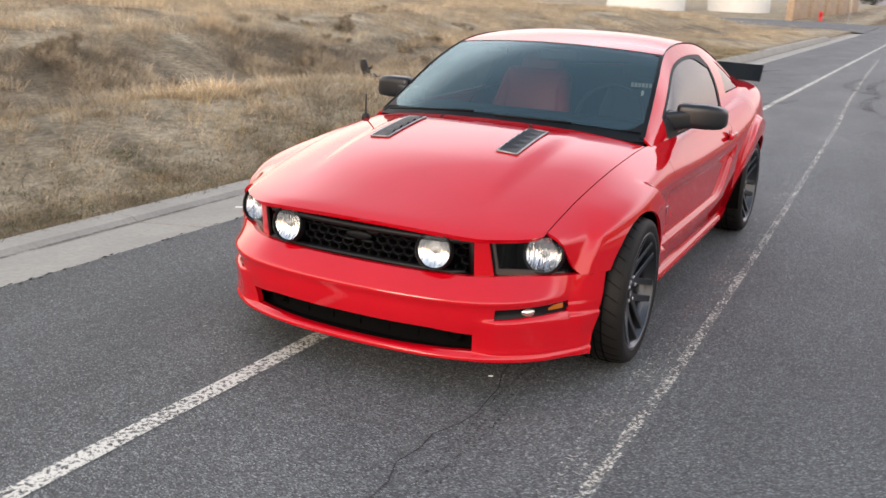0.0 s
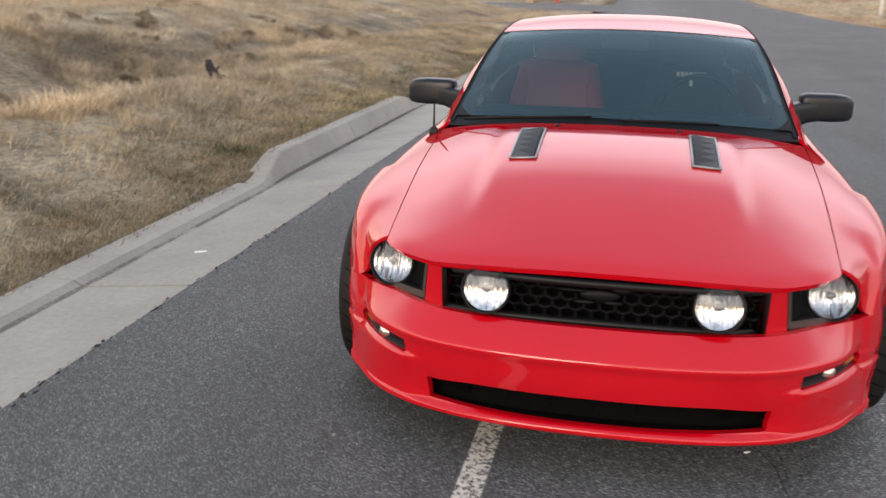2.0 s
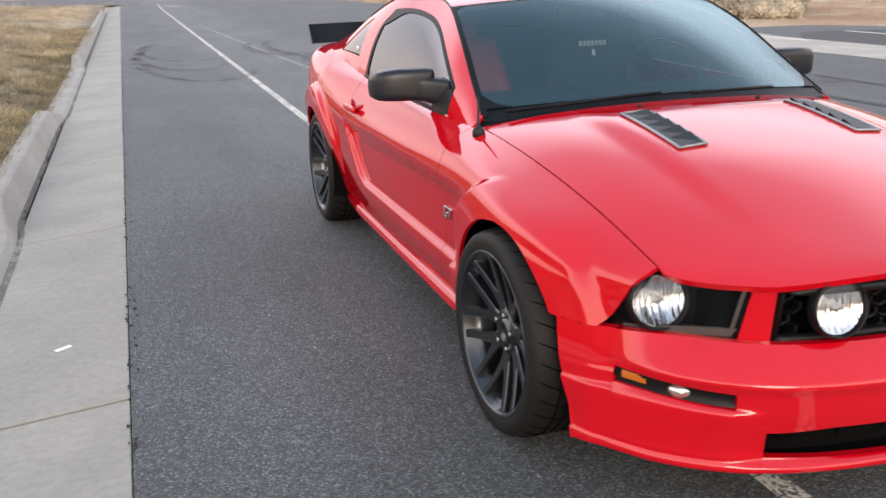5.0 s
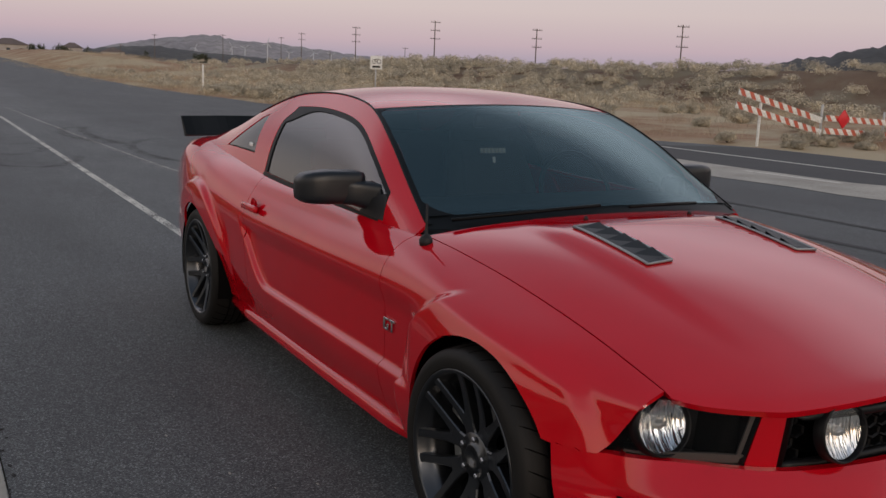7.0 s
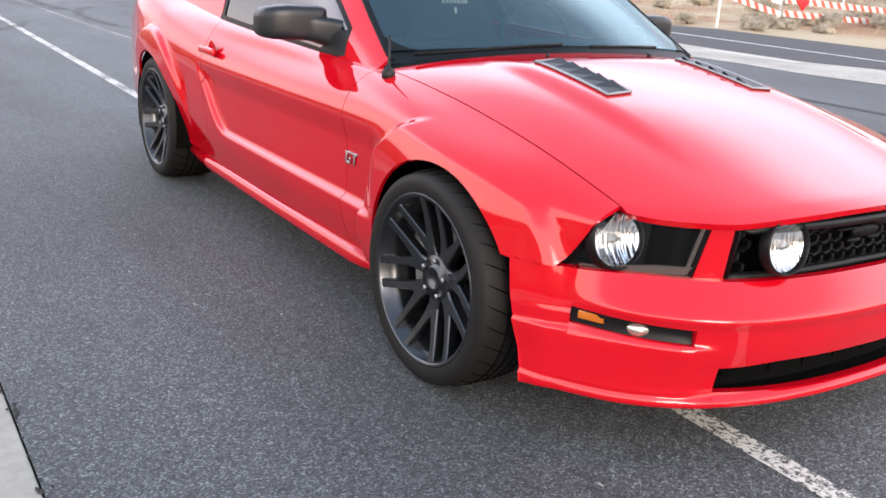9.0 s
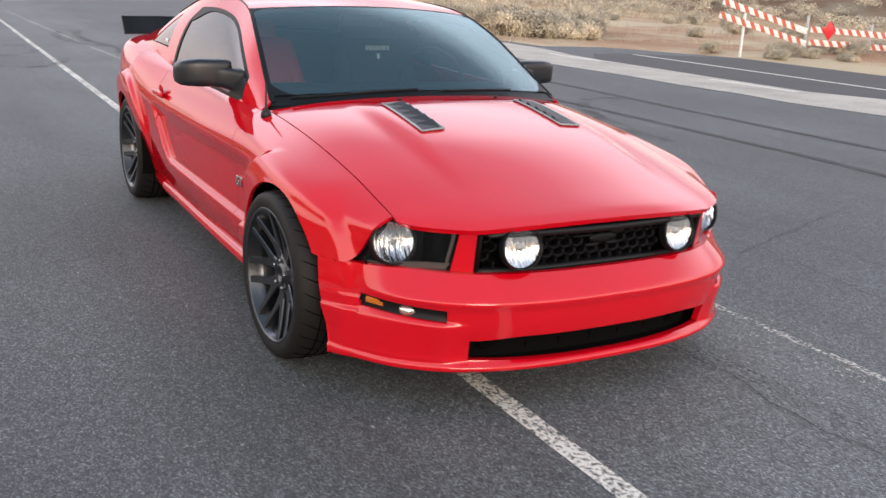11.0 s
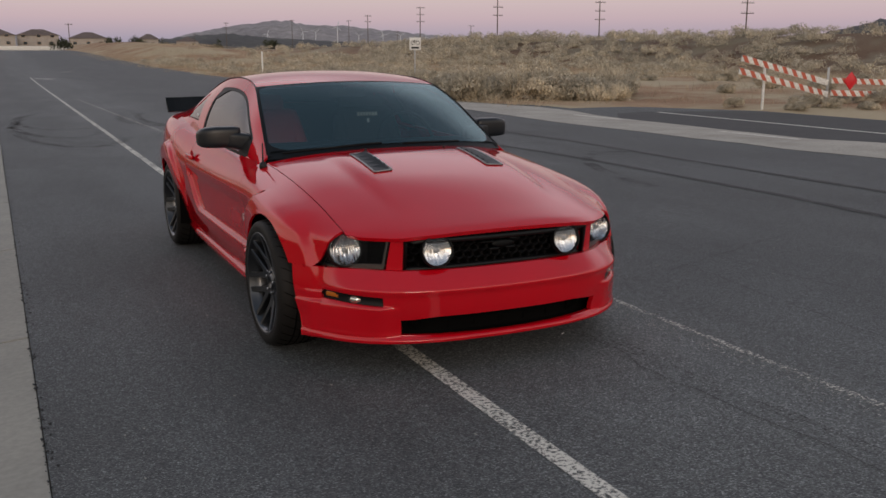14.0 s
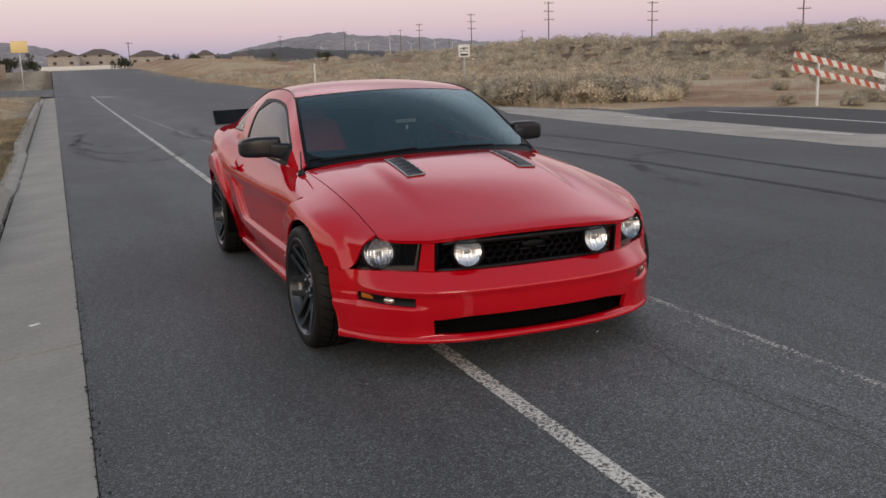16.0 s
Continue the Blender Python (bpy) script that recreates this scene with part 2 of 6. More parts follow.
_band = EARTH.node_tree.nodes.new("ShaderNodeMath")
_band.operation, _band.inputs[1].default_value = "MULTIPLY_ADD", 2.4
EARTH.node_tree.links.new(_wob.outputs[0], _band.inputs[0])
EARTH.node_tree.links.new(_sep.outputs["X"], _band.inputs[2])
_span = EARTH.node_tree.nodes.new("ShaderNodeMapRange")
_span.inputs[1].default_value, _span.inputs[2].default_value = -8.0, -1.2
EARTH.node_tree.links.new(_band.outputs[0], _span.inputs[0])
_xtone = ramp_node(EARTH, _span.outputs[0], ((0.0, (1, 1, 1)), (0.28, (0.95, 0.95, 0.95)), (0.36, (0.60, 0.57, 0.55)), (0.60, (0.62, 0.59, 0.56)), (0.68, (1, 1, 1)), (0.86, (1, 1, 1)), (0.95, (0.50, 0.46, 0.40))))
_fibre = ramp_node(EARTH, noise_node(EARTH, 26, 6, 0.75, stretch=(1, 0.45, 1)).outputs[0], ((0.36, (0.55, 0.54, 0.52)), (0.5, (0.95, 0.95, 0.92)), (0.64, (1.35, 1.32, 1.26))))
colour(EARTH, mix_node(EARTH, _mr.outputs[0], mix_node(EARTH, 1.0, mix_node(EARTH, 1.0, _brown.outputs[0], _xtone.outputs[0], "MULTIPLY"), _fibre.outputs[0], "MULTIPLY"), _red))

# towards the ridge beyond the road the ground colour gets darker
_mr2 = EARTH.node_tree.nodes.new("ShaderNodeMapRange")
_mr2.inputs[1].default_value, _mr2.inputs[2].default_value = 38.0, 47.0
_mr2.inputs[3].default_value, _mr2.inputs[4].default_value = 1.0, 0.45
EARTH.node_tree.links.new(_sep.outputs["X"], _mr2.inputs[0])
_mixed = EARTH.node_tree.nodes["Principled BSDF"].inputs["Base Color"].links[0].from_socket
_tone = EARTH.node_tree.nodes.new("ShaderNodeCombineColor")
for _k in range(3):
    EARTH.node_tree.links.new(_mr2.outputs[0], _tone.inputs[_k])
colour(EARTH, mix_node(EARTH, 1.0, _mixed, _tone.outputs[0], "MULTIPLY"))


def leafy(name, a, b, c):
    m = mat(name, a, 0.8)
    g = m.node_tree.nodes.new("ShaderNodeNewGeometry")
    r = ramp_node(m, g.outputs["Random Per Island"], ((0.0, a), (0.5, b), (1.0, c)))
    big = noise_node(m, 0.5, 3)
    k = ramp_node(m, big.outputs[0], ((0.36, (0.68, 0.69, 0.70)), (0.52, (0.95, 0.93, 0.92)), (0.66, (1.2, 1.15, 1.08))))
    clump = ramp_node(m, noise_node(m, 2.3, 4, 0.55).outputs[0], ((0.36, (0.62, 0.61, 0.58)), (0.5, (0.94, 0.93, 0.92)), (0.66, (1.22, 1.20, 1.15))))
    both = mix_node(m, 1.0, k.outputs[0], clump.outputs[0], "MULTIPLY")
    colour(m, mix_node(m, 1.0, r.outputs[0], both, "MULTIPLY"))
    return m


STRAW = leafy("dry_straw", (0.34, 0.275, 0.185), (0.50, 0.415, 0.295), (0.66, 0.57, 0.425))
DULL = leafy("dull_straw", (0.22, 0.18, 0.112), (0.35, 0.29, 0.19), (0.54, 0.455, 0.32))
STALK = leafy("dark_dead_weeds", (0.15, 0.125, 0.095), (0.26, 0.22, 0.165), (0.37, 0.31, 0.24))
GREENISH = leafy("green_stubble", (0.070, 0.068, 0.030), (0.18, 0.150, 0.082), (0.44, 0.36, 0.225))
FRESH = leafy("fresh_grass", (0.055, 0.075, 0.022), (0.085, 0.11, 0.035), (0.14, 0.15, 0.06))
SAGE = leafy("grey_sagebrush", (0.40, 0.365, 0.29), (0.53, 0.485, 0.39), (0.65, 0.60, 0.49))

# line paint: worn through to the asphalt by its own chips
PAINTLINE = bpy.data.materials.new("worn_line_paint")
PAINTLINE.use_nodes = True


# ---- helpers for meshes ----
def to_mesh(bm, name, smooth=True):
    me = bpy.data.meshes.new(name)
    bm.to_mesh(me)
    bm.free()
    if smooth:
        me.polygons.foreach_set("use_smooth", [True] * len(me.polygons))
    return me


def part(name, bm, material, parent=None, label="", smooth=True, m=None):
    me = bm if isinstance(bm, bpy.types.Mesh) else to_mesh(bm, name, smooth)
    if material and not me.materials:
        me.materials.append(material)
    ob = new(name, me)
    if parent:
        ob.parent = parent
    if m is not None:
        ob.matrix_basis = m
    if label:
        ob["label"] = label
    return ob


def thing(name, label, category, group="", m=None, kind=""):
    ob = new(name)
    ob.empty_display_size = 0.1
    if m is not None:
        ob.matrix_basis = m
    return tagged(ob, label, category, group, kind)


def bm_box(sx, sy, sz, c=(0, 0, 0), bevel=0.0, bm=None):
    bm = bm or bmesh.new()
    r = bmesh.ops.create_cube(bm, size=1.0, matrix=Matrix.Translation(c) @ Matrix.Diagonal((sx, sy, sz, 1)))
    if bevel:
        es = list({e for v in r["verts"] for e in v.link_edges})
        bmesh.ops.bevel(bm, geom=es, offset=bevel, segments=2, affect="EDGES", profile=0.5)
    return bm


def bm_tube(points, radius, sides=8, bm=None, taper=None, flat=1.0):
    bm = bm or bmesh.new()
    pts = [Vector(p) for p in points]
    rings = []
    for i, p in enumerate(pts):
        d = (pts[min(i + 1, len(pts) - 1)] - pts[max(i - 1, 0)]).normalized()
        up = Vector((0, 0, 1)) if abs(d.z) < 0.9 else Vector((1, 0, 0))
        a = d.cross(up).normalized()
        b = a.cross(d).normalized()
        r = radius * (taper[i] if taper else 1.0)
        rings.append([bm.verts.new(p + (a * math.cos(t) + b * math.sin(t) * flat) * r) for t in (2 * math.pi * k / sides for k in range(sides))])
    for r0, r1 in zip(rings, rings[1:]):
        for k in range(sides):
            bm.faces.new((r0[k], r0[(k + 1) % sides], r1[(k + 1) % sides], r1[k]))
    bm.faces.new(rings[0][::-1]), bm.faces.new(rings[-1])
    return bm


def bm_lathe(profile, sides=48, axis="x", closed=False, bm=None):
    """profile: (along, radius) pairs turned round the axis."""
    bm = bm or bmesh.new()
    rings = []
    for a, r in profile:
        ring = []
        for k in range(sides):
            t = 2 * math.pi * k / sides
            c, s = r * math.cos(t), r * math.sin(t)
            ring.append(bm.verts.new((a, c, s) if axis == "x" else (c, a, s) if axis == "y" else (c, s, a)))
        rings.append(ring)
    pairs = list(zip(rings, rings[1:])) + ([(rings[-1], rings[0])] if closed else [])
    for r0, r1 in pairs:
        for k in range(sides):
            bm.faces.new((r0[k], r0[(k + 1) % sides], r1[(k + 1) % sides], r1[k]))
    bmesh.ops.recalc_face_normals(bm, faces=bm.faces)
    return bm


def loft(rows, side=1, n=24, power=0.42):
    """Rounded box sections (x, y, z, half depth, half height) joined along x and capped."""
    bm = bmesh.new()
    rings = []
    for x, y, z, hy, hz in rows:
        ring = []
        for k in range(n):
            a = 2 * math.pi * (k + 0.5) / n
            c, w = math.cos(a), math.sin(a)
            ring.append(bm.verts.new((x * side, y + hy * math.copysign(abs(c) ** power, c), z + hz * math.copysign(abs(w) ** power, w))))
        rings.append(ring)
    for r0, r1 in zip(rings, rings[1:]):
        for k in range(n):
            bm.faces.new((r0[k], r0[(k + 1) % n], r1[(k + 1) % n], r1[k]))
    bm.faces.new(rings[0][::-1]), bm.faces.new(rings[-1])
    bmesh.ops.recalc_face_normals(bm, faces=bm.faces)
    return bm


def smooth01(a, b, x):
    t = min(1.0, max(0.0, (x - a) / (b - a)))
    return t * t * (3 - 2 * t)


def spline(pts, y):
    """A smooth curve through rows (y, values...), at y."""
    if y <= pts[0][0]:
        return pts[0][1:]
    if y >= pts[-1][0]:
        return pts[-1][1:]
    i = max(k for k in range(len(pts) - 1) if pts[k][0] <= y)
    p0, p1, p2, p3 = pts[max(i - 1, 0)], pts[i], pts[i + 1], pts[min(i + 2, len(pts) - 1)]
    h = p2[0] - p1[0]
    t = (y - p1[0]) / h
    out = []
    for n in range(1, len(p1)):
        m1 = (p2[n] - p0[n]) / (p2[0] - p0[0]) * h
        m2 = (p3[n] - p1[n]) / (p3[0] - p1[0]) * h
        out.append((2 * t**3 - 3 * t**2 + 1) * p1[n] + (t**3 - 2 * t**2 + t) * m1 + (3 * t**2 - 2 * t**3) * p2[n] + (t**3 - t**2) * m2)
    return tuple(out)


WHEEL_Z, ARCH, FLARE, ROAD_Z = 0.33, 0.334, 0.440, 0.012
AXLES = (0.0, 2.72)


def sheet(fn, nu, nv, flange=0.012, arches=(), hub=(0, None, 0.5), side=1, us=None, vs=None, drop=None):
    """A panel: fn(u, v) over the unit square as a skin with its rim turned inwards. arches: axle places whose wheel openings are cut out."""
    bm = bmesh.new()
    us = us or [i / nu for i in range(nu + 1)]
    vs = vs or [j / nv for j in range(nv + 1)]
    rows = [[bm.verts.new(fn(u, v)) for v in vs] for u in us]
    for r0, r1 in zip(rows, rows[1:]):
        for j in range(len(vs) - 1):
            bm.faces.new((r0[j], r0[j + 1], r1[j + 1], r1[j]))
    if drop:
        bmesh.ops.delete(bm, geom=[f for f in bm.faces if drop(f.calc_center_median())], context="FACES")
    for yc in arches:
        off = lambda c: math.hypot(c.y - yc, c.z - WHEEL_Z) - ARCH
        cuts = []
        for e in list(bm.edges):
            a, b = e.verts
            da, db = off(a.co), off(b.co)
            if da * db < 0:
                lo, hi = 0.0, 1.0
                for _ in range(12):
                    t = (lo + hi) / 2
                    if off(a.co.lerp(b.co, t)) * da > 0:
                        lo = t
                    else:
                        hi = t
                cuts.append(bmesh.utils.edge_split(e, a, min(0.98, max(0.02, t)))[1])
        bmesh.ops.connect_verts(bm, verts=cuts)
        dead = [f for f in bm.faces if max(off(v.co) for v in f.verts) < 0.004 and min(off(v.co) for v in f.verts) < -0.0015]
        bmesh.ops.delete(bm, geom=dead, context="FACES")
        bmesh.ops.delete(bm, geom=[v for v in bm.verts if not v.link_faces], context="VERTS")
    if side < 0:
        for v in bm.verts:
            v.co.x = -v.co.x
    bm.normal_update()
    total = 0.0
    for f in bm.faces:
        c = f.calc_center_median()
        mid = Vector((hub[0], c.y if hub[1] is None else hub[1], hub[2]))
        total += f.normal.dot(c - mid) * f.calc_area()
    if total < 0:
        bmesh.ops.reverse_faces(bm, faces=bm.faces)
        bm.normal_update()
    if flange:
        rim = [e for e in bm.edges if e.is_boundary]
        normals = {v: v.normal.copy() for e in rim for v in e.verts}
        made = bmesh.ops.extrude_edge_only(bm, edges=rim)["geom"]
        fresh = [g for g in made if isinstance(g, bmesh.types.BMVert)]
        spots = {tuple(round(c, 6) for c in v.co): n for v, n in normals.items()}
        for v in fresh:
            v.co -= spots[tuple(round(c, 6) for c in v.co)] * flange
        for e in rim:
            e.smooth = False
    return bm


# ---- the car: its lines ----
LINE_C = [(-0.84, 0.628), (-0.72, 0.670), (-0.5, 0.735), (-0.25, 0.797), (0.0, 0.850), (0.25, 0.888), (0.5, 0.905), (1.2, 0.91), (2.6, 0.95), (3.2, 0.965), (3.72, 0.93)]
LINE_SEAM = [(-0.84, 0.66, 0.545), (-0.6, 0.685, 0.622), (-0.5, 0.69, 0.650), (-0.25, 0.70, 0.716), (0.0, 0.712, 0.768), (0.25, 0.722, 0.806),
             (0.55, 0.735, 0.836), (1.0, 0.77, 0.855), (1.9, 0.775, 0.88), (2.7, 0.74, 0.93), (3.3, 0.68, 0.955), (3.72, 0.62, 0.92)]
LINE_CREST = [(-0.6, 0.71, 0.60), (-0.46, 0.755, 0.618), (-0.34, 0.795, 0.645), (-0.2, 0.832, 0.69), (0.0, 0.852, 0.725), (0.3, 0.845, 0.765), (0.62, 0.835, 0.79), (1.2, 0.832, 0.80),
              (1.9, 0.845, 0.81), (2.4, 0.85, 0.85), (2.72, 0.85, 0.87), (3.3, 0.80, 0.89), (3.72, 0.70, 0.86)]
LINE_SHOULDER = [(-0.6, 0.70, 0.56), (-0.46, 0.765, 0.57), (-0.36, 0.812, 0.585), (-0.2, 0.866, 0.62), (0.0, 0.892, 0.655), (0.3, 0.888, 0.69), (0.62, 0.884, 0.70), (1.2, 0.888, 0.70),
                 (1.9, 0.896, 0.70), (2.4, 0.902, 0.73), (2.72, 0.898, 0.745), (3.15, 0.862, 0.74), (3.72, 0.74, 0.72)]
LINE_MID = [(-0.6, 0.70, 0.49), (-0.46, 0.770, 0.50), (-0.36, 0.822, 0.51), (-0.2, 0.882, 0.53), (0.0, 0.912, 0.55), (0.3, 0.896, 0.55), (0.62, 0.886, 0.55), (1.2, 0.887, 0.55),
            (1.9, 0.890, 0.55), (2.35, 0.890, 0.57), (2.72, 0.900, 0.58), (3.15, 0.855, 0.57), (3.72, 0.74, 0.56)]
LINE_LOW = [(-0.6, 0.74, 0.36), (-0.42, 0.815, 0.36), (-0.2, 0.89, 0.38), (0.0, 0.912, 0.39), (0.3, 0.886, 0.38), (0.62, 0.880, 0.375), (1.2, 0.878, 0.375),
            (1.9, 0.872, 0.38), (2.35, 0.862, 0.39), (2.72, 0.88, 0.40), (3.15, 0.845, 0.40), (3.72, 0.74, 0.40)]
LINE_SILL = [(-0.6, 0.74, 0.24), (-0.42, 0.818, 0.24), (0.0, 0.90, 0.25), (0.42, 0.845, 0.24), (0.8, 0.836, 0.24), (1.2, 0.836, 0.24), (1.9, 0.832, 0.24), (2.35, 0.826, 0.25), (2.72, 0.86, 0.26), (3.15, 0.835, 0.28), (3.72, 0.73, 0.30)]


def body(y, k):
    """The right half of the skin: y along the car, k from 0 on the middle line over hood edge (3) and shoulder (5) down to the sill (8)."""
    zc = spline(LINE_C, y)[0]
    xs, zs = spline(LINE_SEAM, y)
    pts = [(-1, -xs * 0.42, zc - 0.10 * (zc - zs)), (0, 0.0, zc), (1, xs * 0.42, zc - 0.10 * (zc - zs)), (2, xs * 0.74, zc - 0.42 * (zc - zs)), (3, xs, zs)]
    pts += [(4 + n, *spline(line, y)) for n, line in enumerate((LINE_CREST, LINE_SHOULDER, LINE_MID, LINE_LOW, LINE_SILL))]
    x, z = spline(pts, k)
    # the long hollow of the flank with its ridge that turns up ahead of the rear wheel
    ridge = 0.405 + 0.36 * smooth01(1.70, 2.17, y) ** 1.6
    slope = (0.36 * smooth01(1.70, 2.17, y + 0.01) ** 1.6 - 0.36 * smooth01(1.70, 2.17, y - 0.01) ** 1.6) / 0.02
    off = (z - ridge) / math.sqrt(1 + slope * slope)
    hollow = smooth01(-0.002, 0.024, off) * (1 - smooth01(0.60, 0.705, z)) * smooth01(0.31, 0.43, y) * (1 - smooth01(1.98, 2.17, y))
    x -= 0.026 * hollow
    front = smooth01(-0.15, -0.35, y)
    for yc in AXLES:
        d = math.hypot(y - yc, z - WHEEL_Z)
        x += (0.030 if k > 3.6 else 0.0) * (1 - smooth01(FLARE - 0.006 * front, FLARE + 0.026 + 0.006 * front, d)) * smooth01(3.6, 4.6, k) * (smooth01(0.10, 0.42, z) if y < 0.0 else smooth01(0.30, 0.62, z) if yc > 1 else 1.0)
    return Vector((x, y, z))


# front plan curves: place along the nose, from its middle to the wheel opening
NOSE = [(-0.22, -0.24, -0.727), (0.0, 0.0, -0.735), (0.22, 0.24, -0.727), (0.42, 0.45, -0.690), (0.52, 0.545, -0.635), (0.64, 0.655, -0.550), (0.80, 0.752, -0.450), (1.0, 0.82, -0.335)]
BUMPER = [(-0.22, -0.24, -0.805), (0.0, 0.0, -0.815), (0.22, 0.24, -0.805), (0.42, 0.45, -0.765), (0.54, 0.575, -0.705), (0.68, 0.69, -0.60), (0.84, 0.778, -0.465), (1.0, 0.838, -0.31)]


def nose(s, z):
    """The upright face of the nose, under the hood's edge."""
    x, y = spline(NOSE, s)
    lean = (z - 0.57) * 0.20
    return Vector((x, y - lean * (1 - 0.8 * s), z))


def body_x(y, z):
    """Half width of the skin at a place along the car and a height."""
    k0, k1 = 3.5, 8.0
    for _ in range(16):
        m = (k0 + k1) / 2
        k0, k1 = (m, k1) if body(y, m).z > z else (k0, m)
    return body(y, k0).x


PROFILE = [(0.158, -0.002), (0.162, 0.015), (0.184, 0.018), (0.191, 0.000), (0.25, -0.002), (0.30, 0.0), (0.345, 0.003), (0.380, 0.010), (0.398, 0.019), (0.407, 0.0205), (0.414, 0.017), (0.428, 0.004), (0.456, -0.026), (0.484, -0.058)]


def bumper(s, z):
    x, y = spline(BUMPER, s)
    x1, y1 = spline(BUMPER, min(s + 0.01, 1.0))
    x0, y0 = spline(BUMPER, s - 0.01)
    t = Vector((x1 - x0, y1 - y0, 0)).normalized()
    d = spline(PROFILE, z)[0]
    d -= 0.032 * (1 - smooth01(0.19, 0.35, z)) * (1 - smooth01(0.42, 0.78, s))
    tuck = 1 - smooth01(0.64, 0.90, s)
    if z > 0.375:
        d *= tuck
    # shelf under the lamp slot
    d += 0.017 * smooth01(0.47, 0.57, s) * (1 - 0.6 * smooth01(0.85, 1.0, s)) * (1 - smooth01(0.329, 0.339, z)) * smooth01(0.18, 0.20, z)
    p = Vector((x + t.y * d, y - t.x * d, z))
    p.y = min(p.y, -math.sqrt(0.340**2 - (z - WHEEL_Z) ** 2), -0.322 - 0.055 * (0.484 - z) / 0.30)
    if s > 0.76:
        low = 0.008 * (1 - smooth01(0.325, 0.338, z)) + (0.006 if z < 0.188 else 0.0)
        p.x += (body_x(p.y, max(z, 0.25)) + low - p.x) * smooth01(0.76, 0.98, s)
    return p


# glasshouse: roof edge and belt
ROOF_EDGE = [(0.62, 0.715, 0.868), (0.80, 0.685, 0.970), (1.05, 0.640, 1.115), (1.30, 0.592, 1.218), (1.55, 0.570, 1.255), (1.85, 0.562, 1.262), (2.2, 0.565, 1.235),
             (2.55, 0.590, 1.155), (2.9, 0.625, 1.045), (3.25, 0.650, 0.965)]
ROOF_MID = [(1.19, 1.250), (1.5, 1.290), (1.8, 1.303), (2.15, 1.280), (2.35, 1.24)]


def side_of_cabin(y, w):
    """The cabin's flank from belt (w 0) to roof edge (w 1)."""
    lo = body(y, 3.12)
    x, z = spline(ROOF_EDGE, y)
    hi = Vector((x, y, z))
    out = 0.030 * math.sin(math.pi * min(1, w)) * smooth01(0.0, 0.3, z - lo.z)
    p = lo.lerp(hi, w)
    p.x += out
    return p


def windshield(u, v):
    """u from the middle to the pillar, v from cowl to roof."""
    lo = Vector((0.715 * u, 0.455 + 0.165 * u * u, 0.905 - 0.037 * u * u))
    hi = Vector((0.592 * u, 1.19 + 0.11 * u * u, 1.250 - 0.032 * u * u))
    p = lo.lerp(hi, v) + Vector((0, -0.55, 0.85)) * 0.028 * 4 * v * (1 - v) * (1 - u ** 4)
    # the glass edge follows the pillar's curve
    y = 0.62 + 0.68 * min(1.0, max(0.0, v))
    ex, ez = spline(ROOF_EDGE, y)
    line = Vector((0.715, 0.62, 0.868)).lerp(Vector((0.592, 1.30, 1.218)), min(1.0, max(0.0, v)))
    return p + (Vector((ex, y, ez)) - line) * abs(u) ** 5


def roof(u, v):
    y = 1.19 + 0.11 * u * u * (1 - v) + (2.30 - 1.19) * v
    zc = spline(ROOF_MID, 1.19 + 1.11 * v)[0]
    x, ze = spline(ROOF_EDGE, y)
    return Vector((x * u, y, zc + (ze - zc) * u ** 2.4))


def rear_glass(u, v):
    y = 2.30 + 0.93 * v
    x, ze = spline(ROOF_EDGE, y)
    crown = (spline(ROOF_MID, 2.30)[0] - spline(ROOF_EDGE, 2.30)[1]) * (1 - 0.4 * v)
    return Vector((x * u, y - 0.006 * (1 - v), ze + crown * (1 - u ** 2.4) - 0.002))


car = thing("car", "red two-door fastback coupe parked over a white lane line", "car")
gap = 0.0035


def panel(name, fn, nu, nv, material=PAINT, parent=None, sides=(1, -1), label="", **k):
    return [part(name, sheet(fn, nu, nv, side=s, **k), material, parent or car, label) for s in sides]


def whole(fn):
    """A half patch, u from the middle out, as one patch over both halves."""
    def f(u, v):
        p = fn(abs(2 * u - 1), v)
        return Vector((p.x * (1 if u > 0.5 else -1), p.y, p.z))
    return f


def nose_y(x):
    lo = [p for p in NOSE if p[1] <= max(x, 1e-6)] or NOSE[:1]
    i = min(len(lo) - 1, len(NOSE) - 2)
    a, b = NOSE[i], NOSE[i + 1]
    s0, s1 = a[0], b[0]
    for _ in range(18):
        m = (s0 + s1) / 2
        s0, s1 = (m, s1) if spline(NOSE, m)[0] < x else (s0, m)
    return spline(NOSE, s0)[1]


def hood_fn(u, v):
    xs = 0.69 * u
    y0 = nose_y(xs) - 0.004 - 0.018 * (1 - 0.6 * u)
    y1 = 0.462 + 0.115 * u * u
    y = y0 + (y1 - y0) * v
    p = body(y, 3 * u - gap / 0.24 * (u > 0.999))
    dome = 0.015 * (1 - smooth01(0.47, 0.58, u)) * smooth01(0.12, 0.5, v) * (1 - smooth01(0.80, 1.0, v))
    edge = -0.006 * (1 - smooth01(0.0, 0.03, v))
    return p + Vector((0, 0, dome + edge))


hood = panel("hood", whole(hood_fn), 64, 44, sides=(1,), flange=0.02)[0]


ZB = 0.478
hl_in = lambda q: 0.497 + 0.018 * (1 - q)
hl_out = lambda q: 0.715 + 0.115 * (1 - min(1, max(0, q))) ** 1.2


def fender_fn(u, v):
    k = 3.0 + 5.0 * u + (gap / 0.24 if u == 0 else 0)
    z0 = body(-0.45, k).z
    y0 = nose(hl_out((z0 - ZB) / (0.648 - ZB)), z0).y + 0.004 if z0 > 0.480 else -0.44
    return body(y0 + (0.615 - y0) * v, k)


